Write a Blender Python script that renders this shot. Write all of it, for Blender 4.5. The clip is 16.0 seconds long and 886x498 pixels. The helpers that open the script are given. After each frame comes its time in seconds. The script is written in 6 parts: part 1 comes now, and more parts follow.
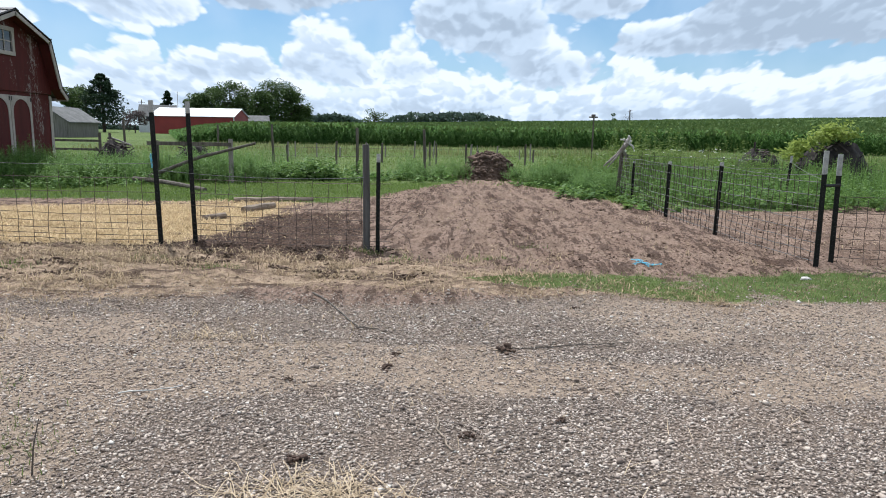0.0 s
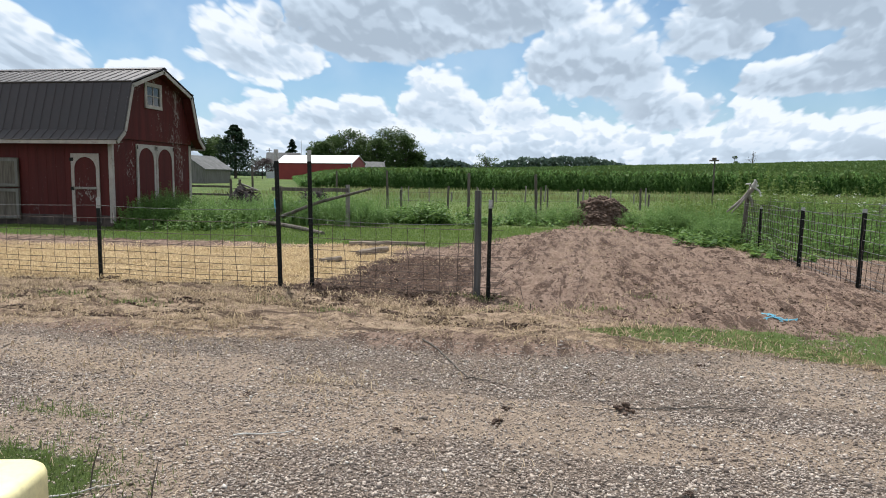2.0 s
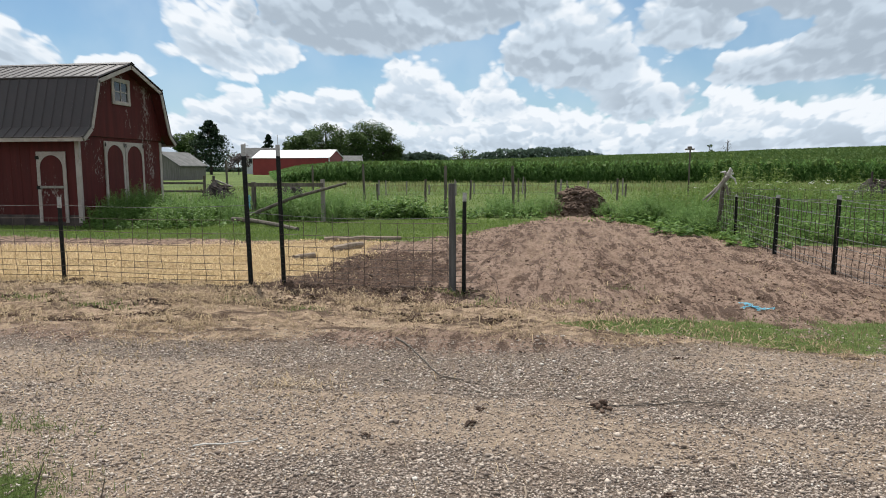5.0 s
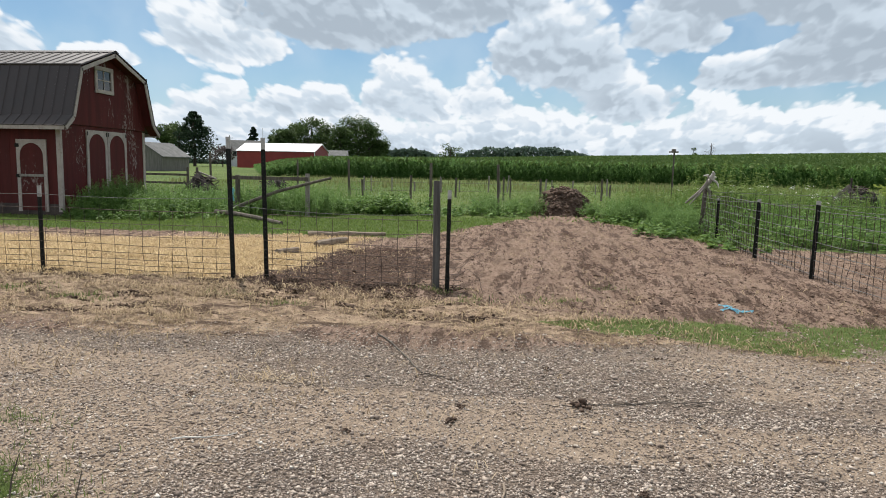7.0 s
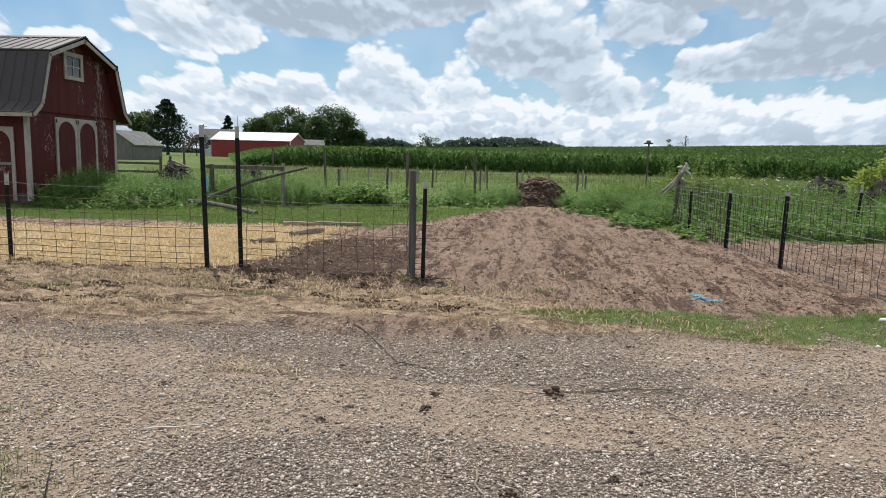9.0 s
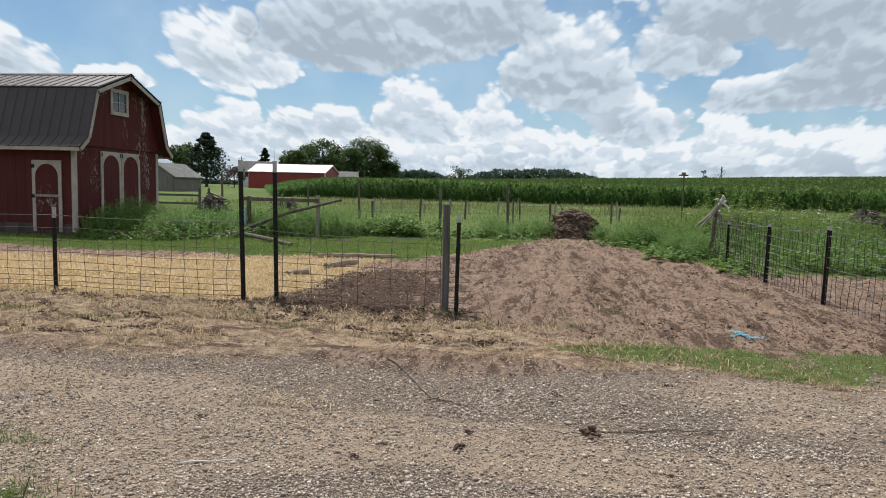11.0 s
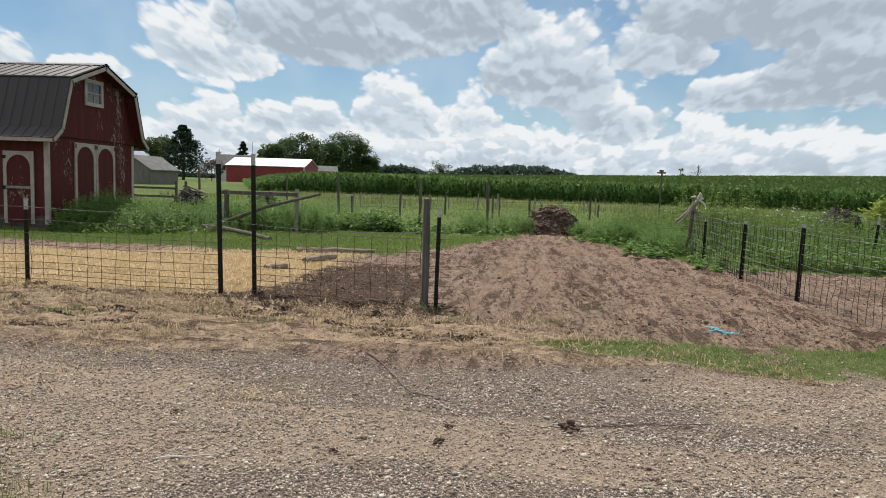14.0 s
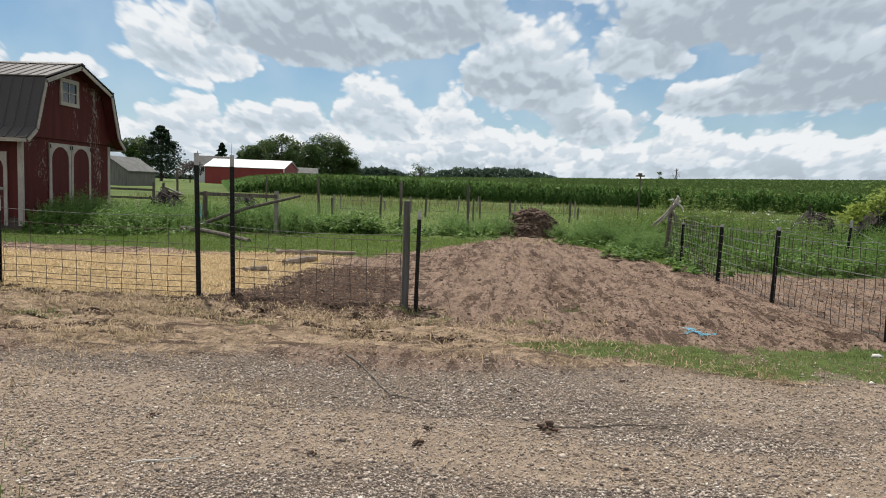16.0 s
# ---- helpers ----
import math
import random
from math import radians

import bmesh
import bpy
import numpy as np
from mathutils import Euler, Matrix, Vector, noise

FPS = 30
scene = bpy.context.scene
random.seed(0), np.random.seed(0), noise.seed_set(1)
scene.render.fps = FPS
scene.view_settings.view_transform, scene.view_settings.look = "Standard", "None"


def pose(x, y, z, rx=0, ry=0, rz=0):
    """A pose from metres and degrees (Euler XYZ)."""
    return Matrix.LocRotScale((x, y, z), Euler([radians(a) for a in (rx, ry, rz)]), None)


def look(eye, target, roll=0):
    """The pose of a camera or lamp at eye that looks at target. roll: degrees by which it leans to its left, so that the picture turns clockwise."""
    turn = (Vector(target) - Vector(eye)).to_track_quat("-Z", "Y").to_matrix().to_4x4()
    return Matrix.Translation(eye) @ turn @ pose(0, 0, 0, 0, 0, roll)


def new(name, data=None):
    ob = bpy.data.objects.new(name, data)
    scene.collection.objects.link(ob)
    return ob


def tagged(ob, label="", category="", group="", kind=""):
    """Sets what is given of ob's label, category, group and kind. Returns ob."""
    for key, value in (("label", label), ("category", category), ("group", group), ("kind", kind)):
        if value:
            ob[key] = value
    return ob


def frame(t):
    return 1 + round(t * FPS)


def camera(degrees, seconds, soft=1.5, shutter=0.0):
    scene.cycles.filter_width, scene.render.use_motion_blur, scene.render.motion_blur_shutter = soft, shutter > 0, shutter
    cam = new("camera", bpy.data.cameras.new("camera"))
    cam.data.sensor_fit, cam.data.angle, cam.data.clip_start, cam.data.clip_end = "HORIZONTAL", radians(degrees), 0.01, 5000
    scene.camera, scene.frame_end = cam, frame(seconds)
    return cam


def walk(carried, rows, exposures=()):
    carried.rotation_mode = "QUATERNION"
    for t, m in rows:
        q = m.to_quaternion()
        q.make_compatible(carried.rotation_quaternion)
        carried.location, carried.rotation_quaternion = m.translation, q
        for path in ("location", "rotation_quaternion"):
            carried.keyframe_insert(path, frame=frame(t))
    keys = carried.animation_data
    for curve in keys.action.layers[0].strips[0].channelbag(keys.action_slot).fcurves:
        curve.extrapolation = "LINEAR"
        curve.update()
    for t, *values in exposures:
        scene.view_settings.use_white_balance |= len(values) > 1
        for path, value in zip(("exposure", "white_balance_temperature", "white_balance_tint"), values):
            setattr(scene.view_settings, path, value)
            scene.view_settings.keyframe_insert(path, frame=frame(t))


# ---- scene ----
cam = camera(67.0, 16.0, soft=0.95)
METRES, EYE, TILT, LEAN, TURN = 0.677, 1.45, -0.6, 0.0, 0.0
PATH = [
    (0, (0.0, 0.171, 1.395), (-0.004, 2.142, 1.059), 1.1),
    (0.5, (0.008, 0.202, 1.406), (-0.113, 2.181, 1.141), 1.0),
    (1, (-0.02, 0.214, 1.406), (-0.228, 2.185, 1.141), 0.8),
    (1.5, (-0.028, 0.243, 1.403), (-0.315, 2.207, 1.158), 0.5),
    (2, (-0.031, 0.279, 1.413), (-0.362, 2.24, 1.201), 0.8),
    (2.5, (-0.063, 0.378, 1.415), (-0.475, 2.324, 1.209), 0.4),
    (3, (-0.045, 0.461, 1.419), (-0.45, 2.411, 1.229), 0.1),
    (3.5, (0.02, 0.497, 1.42), (-0.25, 2.469, 1.221), -0.2),
    (4, (0.006, 0.478, 1.415), (-0.276, 2.446, 1.194), -0.3),
    (6.5, (0.015, 0.442, 1.415), (-0.219, 2.414, 1.177), 0.8),
    (7, (0.012, 0.44, 1.418), (-0.212, 2.412, 1.177), 1.2),
    (7.5, (0.015, 0.447, 1.411), (-0.194, 2.416, 1.133), 1.0),
    (8, (0.025, 0.437, 1.397), (-0.19, 2.403, 1.095), 0.7),
    (8.5, (0.018, 0.432, 1.411), (-0.175, 2.403, 1.132), 1.4),
    (9, (0.029, 0.422, 1.414), (-0.126, 2.398, 1.146), 1.5),
    (9.2, (0.032, 0.425, 1.417), (-0.158, 2.399, 1.162), 1.9),
    (11.3, (0.007, 0.422, 1.445), (-0.247, 2.399, 1.279), 1.5),
    (11.5, (0.005, 0.423, 1.445), (-0.232, 2.402, 1.286), 1.5),
    (12, (0.02, 0.431, 1.443), (-0.203, 2.412, 1.273), 1.8),
    (12.5, (0.008, 0.437, 1.443), (-0.215, 2.417, 1.267), 2.1),
    (13, (0.008, 0.434, 1.439), (-0.232, 2.41, 1.245), 1.7),
    (13.5, (0.012, 0.429, 1.432), (-0.2, 2.408, 1.232), 1.7),
    (14, (0.003, 0.435, 1.434), (-0.189, 2.417, 1.244), 2.0),
    (14.5, (0.012, 0.428, 1.439), (-0.161, 2.412, 1.256), 2.5),
    (15, (0.009, 0.428, 1.436), (-0.155, 2.413, 1.251), 2.5),
    (15.5, (0.012, 0.421, 1.439), (-0.136, 2.406, 1.25), 2.5),
    (16, (0.011, 0.429, 1.432), (-0.124, 2.417, 1.251), 2.2),
]
walk(cam, [(t, look(eye, target, roll)) for t, eye, target, roll in PATH],
     exposures=[(0.0, 0.24, 5800, 10), (1.0, 0.20, 5900, 10), (2.5, 0.16, 6150, 10), (4.0, 0.12, 6250, 10), (7.0, 0.12, 6350, 10), (9.0, 0.12, 6250, 10), (12.0, 0.02, 6400, 10), (16.0, 0.02, 6500, 10)])

# ---- world, sun ----
SUN_EL, SUN_AZ = 62.0, -34.0          # degrees; azimuth from +y towards +x
world = bpy.data.worlds.new("sky")
scene.world = world
world.use_nodes = True
wn, wl = world.node_tree.nodes, world.node_tree.links
wn.clear()


def wmath(op, a, b=None, c=None, clamp=False):
    n = wn.new("ShaderNodeMath")
    n.operation, n.use_clamp = op, clamp
    for i, v in enumerate((a, b, c)):
        if v is None:
            continue
        if isinstance(v, (int, float)):
            n.inputs[i].default_value = v
        else:
            wl.new(v, n.inputs[i])
    return n.outputs[0]


def wramp(v, lo, hi, a=0.0, b=1.0):
    n = wn.new("ShaderNodeMapRange")
    n.interpolation_type = "SMOOTHSTEP"
    for i, x in zip((1, 2, 3, 4), (lo, hi, a, b)):
        n.inputs[i].default_value = x
    wl.new(v, n.inputs[0])
    return n.outputs[0]


sky = wn.new("ShaderNodeTexSky")
sky.sky_type, sky.sun_disc = "NISHITA", False
sky.sun_elevation, sky.sun_rotation = radians(SUN_EL), radians(SUN_AZ)
sky.air_density, sky.dust_density, sky.ozone_density = 1.0, 0.3, 2.0
coord = wn.new("ShaderNodeTexCoord")
split = wn.new("ShaderNodeSeparateXYZ")
wl.new(coord.outputs["Generated"], split.inputs[0])
DX, DY, DZ = split.outputs
AZ = wmath("MULTIPLY", wmath("ARCTAN2", DX, DY), 57.2958)        # bearing, degrees
EL = wmath("MULTIPLY", wmath("ARCSINE", wmath("MAXIMUM", DZ, 0.0)), 57.2958)


def cloud_field(lift, soft=False, weights=(0.42, 0.40, 0.24)):
    """Cloud density by bearing and height, finer towards the horizon; lift samples a little higher up."""
    el = wmath("ADD", EL, 9.0 + lift)
    comb = wn.new("ShaderNodeCombineXYZ")
    wl.new(wmath("MULTIPLY", wmath("DIVIDE", AZ, wmath("ADD", el, 16.0)), 2.1), comb.inputs[0])
    wl.new(wmath("MULTIPLY", wmath("LOGARITHM", el, math.e), 1.45), comb.inputs[1])
    comb.inputs[2].default_value = 7.7
    big = wn.new("ShaderNodeTexNoise")
    big.inputs["Scale"].default_value, big.inputs["Detail"].default_value = 1.5, 1.5
    fine = wn.new("ShaderNodeTexNoise")
    fine.inputs["Scale"].default_value, fine.inputs["Detail"].default_value = 4.4, 2.0 if soft else 9.0
    fine.inputs["Roughness"].default_value = 0.55
    puff = wn.new("ShaderNodeTexVoronoi")
    puff.feature, puff.inputs["Scale"].default_value, puff.inputs["Detail"].default_value = "SMOOTH_F1", 6.0, 0.0 if soft else 3.0
    puff.inputs["Smoothness"].default_value, puff.inputs["Roughness"].default_value = 0.5, 0.5
    for n in (big, fine, puff):
        wl.new(comb.outputs[0], n.inputs["Vector"])
    v = wmath("ADD", wmath("MULTIPLY", big.outputs["Fac"], weights[0]), wmath("MULTIPLY", fine.outputs["Fac"], weights[1]))
    return wmath("ADD", v, wmath("MULTIPLY", wmath("SUBTRACT", 0.5, puff.outputs["Distance"]), weights[2]))


def wmix_colour(f, a, b):
    n = wn.new("ShaderNodeMix")
    n.data_type = "RGBA"
    for k, v in ((0, f), (6, a), (7, b)):
        if isinstance(v, tuple):
            n.inputs[k].default_value = (*v, 1)
        else:
            wl.new(v, n.inputs[k])
    return n.outputs[2]


def billow(d_az, d_el, scale, detail, stretch=1.25):
    """Rounded heaps, as of cumulus, in degrees of bearing and height; smaller near the horizon."""
    comb = wn.new("ShaderNodeCombineXYZ")
    el = wmath("ADD", EL, 14.0 + d_el)
    wl.new(wmath("MULTIPLY", wmath("DIVIDE", wmath("ADD", AZ, d_az), wmath("ADD", wmath("MULTIPLY", EL, 0.35), 9.0)), 9.0), comb.inputs[0])
    wl.new(wmath("MULTIPLY", wmath("LOGARITHM", el, math.e), 18.0 * stretch), comb.inputs[1])
    comb.inputs[2].default_value = 3.3
    warp = wn.new("ShaderNodeTexNoise")
    warp.inputs["Scale"].default_value, warp.inputs["Detail"].default_value = scale * 1.4, 3.0
    wl.new(comb.outputs[0], warp.inputs["Vector"])
    add = wn.new("ShaderNodeVectorMath")
    add.operation = "MULTIPLY_ADD"
    wl.new(warp.outputs["Color"], add.inputs[0])
    add.inputs[1].default_value = (0.55 / scale, 0.55 / scale, 0.0)
    wl.new(comb.outputs[0], add.inputs[2])
    grain = wn.new("ShaderNodeTexNoise")
    grain.inputs["Scale"].default_value, grain.inputs["Detail"].default_value = scale * 0.8, detail
    wl.new(comb.outputs[0], grain.inputs["Vector"])
    total = wmath("MULTIPLY", wmath("SUBTRACT", grain.outputs["Fac"], 0.5), 1.5)
    for k, (finer, amount) in enumerate(((1.0, 0.60), (2.3, 0.42), (5.1, 0.26))):
        puff = wn.new("ShaderNodeTexVoronoi")
        puff.voronoi_dimensions, puff.feature = "2D", "F1"
        puff.inputs["Scale"].default_value, puff.inputs["Detail"].default_value = scale * finer, 0.0
        wl.new(add.outputs[0], puff.inputs["Vector"])
        total = wmath("ADD", total, wmath("MULTIPLY", wmath("SUBTRACT", 0.42, puff.outputs["Distance"]), amount))
    return total


# high and side sky: an open field of broken cloud
generic = wmath("ADD", cloud_field(0.0, True), wmath("MULTIPLY", wmath("MULTIPLY", wramp(EL, 17.0, 30.0, 1.0, 0.0), wramp(wmath("ABSOLUTE", wmath("ADD", AZ, 4.0)), 44.0, 60.0, 1.0, 0.0)), -0.35))
gen_cover = wramp(generic, 0.22, 0.34)
puff_here, puff_up = billow(0.0, 0.0, 0.30, 4.0), billow(0.25, 0.65, 0.30, 4.0)
relief_lit = wramp(wmath("SUBTRACT", puff_here, puff_up), -0.22, 0.24)
wisp = wn.new("ShaderNodeTexNoise")
wisp.inputs["Scale"].default_value, wisp.inputs["Detail"].default_value = 9.0, 4.0
wl.new(coord.outputs["Generated"], wisp.inputs["Vector"])
WHITE, PALE, GREY = (1.06, 1.09, 1.11), (0.74, 0.84, 0.93), (0.50, 0.58, 0.66)
tint = wn.new("ShaderNodeMix")
tint.data_type, tint.blend_type = "RGBA", "MULTIPLY"
tint.inputs[0].default_value, tint.inputs[7].default_value = 1.0, (0.098 * 0.80, 0.098, 0.098 * 1.06, 1)
wl.new(sky.outputs[0], tint.inputs[6])
heaven = tint.outputs[2]
heaven = wmix_colour(wramp(wisp.outputs["Fac"], 0.30, 0.75, 0.12, 0.50), heaven, (0.66, 0.82, 0.95))
heaven = wmix_colour(gen_cover, heaven, wmix_colour(wramp(generic, 0.30, 0.52), (0.92, 0.97, 1.0), (0.55, 0.62, 0.70)))
haze = wmath("EXPONENT", wmath("MULTIPLY", EL, -0.30))
heaven = wmix_colour(wmath("MULTIPLY", haze, 0.75), heaven, (0.80, 0.88, 0.95))


def cumulus(back, az, base, half, tall, grey=0.55, soft=0.26, ragged=0.95):
    """One heaped cloud over its flat shaded base: bearing, base height, half width and height in degrees."""
    u = wmath("MULTIPLY", wmath("SUBTRACT", AZ, az), 1.0 / half)
    v = wmath("MULTIPLY", wmath("SUBTRACT", EL, base), 1.0 / tall)
    up = wmath("MAXIMUM", v, 0.0)
    under = wmath("MULTIPLY", wmath("MINIMUM", v, 0.0), 3.4)
    d = wmath("SUBTRACT", wmath("SUBTRACT", 1.22, wmath("MULTIPLY", u, u)), wmath("POWER", up, 1.6))
    body = wmath("ADD", wmath("ADD", d, under), wmath("MULTIPLY", puff_here, ragged))
    cover = wramp(body, 0.18, 0.18 + soft)
    rim = wramp(body, 0.30, 1.15, 1.0, 0.0)                      # thin edges shine
    high = wramp(v, 0.05, 0.80)
    bright = wmath("ADD", wmath("MULTIPLY", high, 0.42), wmath("MULTIPLY", relief_lit, 0.52))
    bright = wmath("ADD", bright, wmath("MULTIPLY", rim, 0.30))
    dim = wmath("SUBTRACT", bright, grey * 0.62)
    tone = wmix_colour(wramp(dim, -0.45, 0.36), GREY, PALE)
    tone = wmix_colour(wramp(dim, 0.22, 0.72), tone, WHITE)
    return wmix_colour(cover, back, tone)


# far rows first, the great near banks last
for az, base, half, tall, grey in (
        (-44, 2.0, 9, 3.6, 0.25), (-30, 1.6, 7, 3.2, 0.25), (-17, 1.8, 9, 4.0, 0.22), (-8, 1.4, 7, 2.6, 0.30), (-2, 1.6, 6, 3.6, 0.25), (4, 1.6, 5.5, 4.0, 0.28),
        (10.5, 1.4, 5, 3.0, 0.30), (16, 1.8, 5.5, 4.6, 0.22), (23, 1.4, 6, 4.2, 0.30), (32, 1.6, 8, 4.4, 0.30), (43, 1.6, 8, 4.0, 0.3),
        (-25.5, 3.2, 4.2, 3.4, 0.25), (-18.0, 4.4, 4.6, 3.0, 0.30), (-9.5, 5.0, 4.6, 4.2, 0.30), (-3.5, 5.0, 2.8, 4.0, 0.20),
        (-44, 7.4, 6.5, 5.5, 0.35), (-33, 7.4, 3.0, 1.7, 0.1), (8.0, 5.0, 4.6, 4.6, 0.40), (-24.5, 9.0, 6.2, 5.4, 0.15), (3.0, 8.2, 6.0, 7.0, 0.62),
        (-15.0, 11.2, 11.5, 6.0, 1.0), (-6.0, 13.0, 8.5, 6.0, 0.80), (11.5, 10.2, 5.0, 4.0, 0.62), (19.0, 7.0, 5.6, 3.2, 0.70), (27.0, 8.2, 9.5, 6.0, 1.0), (20.0, 12.6, 11.0, 7.0, 1.0),
        (40.0, 9.0, 9.0, 6.0, 0.9), (4.0, 16.2, 9.0, 4.0, 0.45), (-52.0, 12.0, 7.0, 6.0, 0.6)):
    heaven = cumulus(heaven, az, base, half, tall, grey)
bg_sky, wout = wn.new("ShaderNodeBackground"), wn.new("ShaderNodeOutputWorld")
wl.new(heaven, bg_sky.inputs[0])
bg_sky.inputs[1].default_value = 0.80
wl.new(bg_sky.outputs[0], wout.inputs[0])

sun = new("sun", bpy.data.lights.new("sun", "SUN"))
sun.data.energy, sun.data.angle, sun.data.color = 5.0, radians(0.8), (1.0, 0.94, 0.85)
_el, _az = radians(SUN_EL), radians(SUN_AZ)
SUNV = Vector((math.sin(_az) * math.cos(_el), math.cos(_az) * math.cos(_el), math.sin(_el)))
sun.matrix_world = look(SUNV * 50, (0, 0, 0))
tagged(sun, "midday summer sun", "sun", kind="structure")


# ---- materials ----
def ncol(c):
    return (c[0], c[1], c[2], 1.0)


class Mat:
    """A node material: helpers that chain nodes."""

    def __init__(self, name):
        self.m = bpy.data.materials.new(name)
        self.m.use_nodes = True
        self.n, self.l = self.m.node_tree.nodes, self.m.node_tree.links
        self.bsdf = self.n["Principled BSDF"]
        self.geo = self.n.new("ShaderNodeTexCoord")

    def set(self, key, v):
        s = self.bsdf.inputs[key]
        if hasattr(v, "is_linked"):
            self.l.new(v, s)
        else:
            s.default_value = v
        return self

    def noise(self, scale, detail=4.0, rough=0.55, stretch=(1, 1, 1), out="Fac", dist=0.0, coords="Object"):
        mp = self.n.new("ShaderNodeMapping")
        mp.inputs["Scale"].default_value = stretch
        self.l.new(self.geo.outputs[coords], mp.inputs[0])
        t = self.n.new("ShaderNodeTexNoise")
        t.inputs["Scale"].default_value, t.inputs["Detail"].default_value = scale, detail
        t.inputs["Roughness"].default_value, t.inputs["Distortion"].default_value = rough, dist
        self.l.new(mp.outputs[0], t.inputs["Vector"])
        return t.outputs[out]

    def vor(self, scale, feature="F1", out="Distance", stretch=(1, 1, 1)):
        mp = self.n.new("ShaderNodeMapping")
        mp.inputs["Scale"].default_value = stretch
        self.l.new(self.geo.outputs["Object"], mp.inputs[0])
        t = self.n.new("ShaderNodeTexVoronoi")
        t.feature = feature
        t.inputs["Scale"].default_value = scale
        self.l.new(mp.outputs[0], t.inputs["Vector"])
        return t.outputs[out]

    def math(self, op, a, b=0.0, clamp=False):
        k = self.n.new("ShaderNodeMath")
        k.operation, k.use_clamp = op, clamp
        for i, v in enumerate((a, b)):
            if isinstance(v, (int, float)):
                k.inputs[i].default_value = v
            else:
                self.l.new(v, k.inputs[i])
        return k.outputs[0]

    def ramp(self, v, lo, hi, a=0.0, b=1.0):
        k = self.n.new("ShaderNodeMapRange")
        k.interpolation_type = "SMOOTHSTEP"
        for i, x in zip((1, 2, 3, 4), (lo, hi, a, b)):
            k.inputs[i].default_value = x
        self.l.new(v, k.inputs[0])
        return k.outputs[0]

    def mix(self, f, a, b, mode="MIX"):
        k = self.n.new("ShaderNodeMix")
        k.data_type, k.blend_type = "RGBA", mode
        for i, v in ((0, f), (6, a), (7, b)):
            if hasattr(v, "is_linked"):
                self.l.new(v, k.inputs[i])
            elif isinstance(v, (int, float)):
                k.inputs[i].default_value = v
            else:
                k.inputs[i].default_value = ncol(v)
        return k.outputs[2]

    def attr(self, name):
        k = self.n.new("ShaderNodeAttribute")
        k.attribute_name = name
        return k.outputs["Fac"]

    def island(self):
        return self.n.new("ShaderNodeNewGeometry").outputs["Random Per Island"]

    def rnd(self):
        return self.n.new("ShaderNodeObjectInfo").outputs["Random"]

    def bump(self, v, strength, dist=0.02):
        k = self.n.new("ShaderNodeBump")
        k.inputs["Strength"].default_value, k.inputs["Distance"].default_value = strength, dist
        self.l.new(v, k.inputs["Height"])
        self.l.new(k.outputs[0], self.bsdf.inputs["Normal"])
        return self


def simple(name, c1, c2, scale=3.0, fine=40.0, rough=0.8, metal=0.0, bump=0.15, bdist=0.01, stretch=(1, 1, 1), c3=None, spec=0.4):
    """Two tones at a large scale, grain at a fine one."""
    k = Mat(name)
    a = k.ramp(k.noise(scale, 5, 0.6, stretch), 0.3, 0.7)
    f = k.noise(fine, 6, 0.65, stretch)
    col = k.mix(a, c1, c2)
    if c3:
        col = k.mix(k.ramp(k.noise(scale * 2.7, 6, 0.65, stretch), 0.55, 0.72), col, c3)
    col = k.mix(k.ramp(f, 0.3, 0.75, 0.0, 0.35), col, tuple(v * 0.45 for v in c1))
    k.set("Base Color", col).set("Roughness", rough).set("Metallic", metal).set("Specular IOR Level", spec)
    k.bump(f, bump, bdist)
    return k.m


def leafy(name, c1, c2, c3, rough=0.6, trans=0.25):
    """Leaves and blades: each island takes its own tone; thin, so that light comes through."""
    k = Mat(name)
    r = k.island()
    big = k.ramp(k.noise(0.6, 3, 0.5, coords="Object"), 0.3, 0.7)
    col = k.mix(k.ramp(r, 0.1, 0.9), c1, c2)
    col = k.mix(k.math("MULTIPLY", big, 0.55), col, c3)
    k.set("Base Color", col).set("Roughness", rough).set("Specular IOR Level", 0.12)
    tr = k.n.new("ShaderNodeBsdfTranslucent")
    k.l.new(k.mix(0.6, col, tuple(min(1, v * 1.6) for v in c2)), tr.inputs[0])
    ms = k.n.new("ShaderNodeMixShader")
    ms.inputs[0].default_value = trans
    k.l.new(k.bsdf.outputs[0], ms.inputs[1])
    k.l.new(tr.outputs[0], ms.inputs[2])
    k.l.new(ms.outputs[0], k.n["Material Output"].inputs[0])
    return k.m


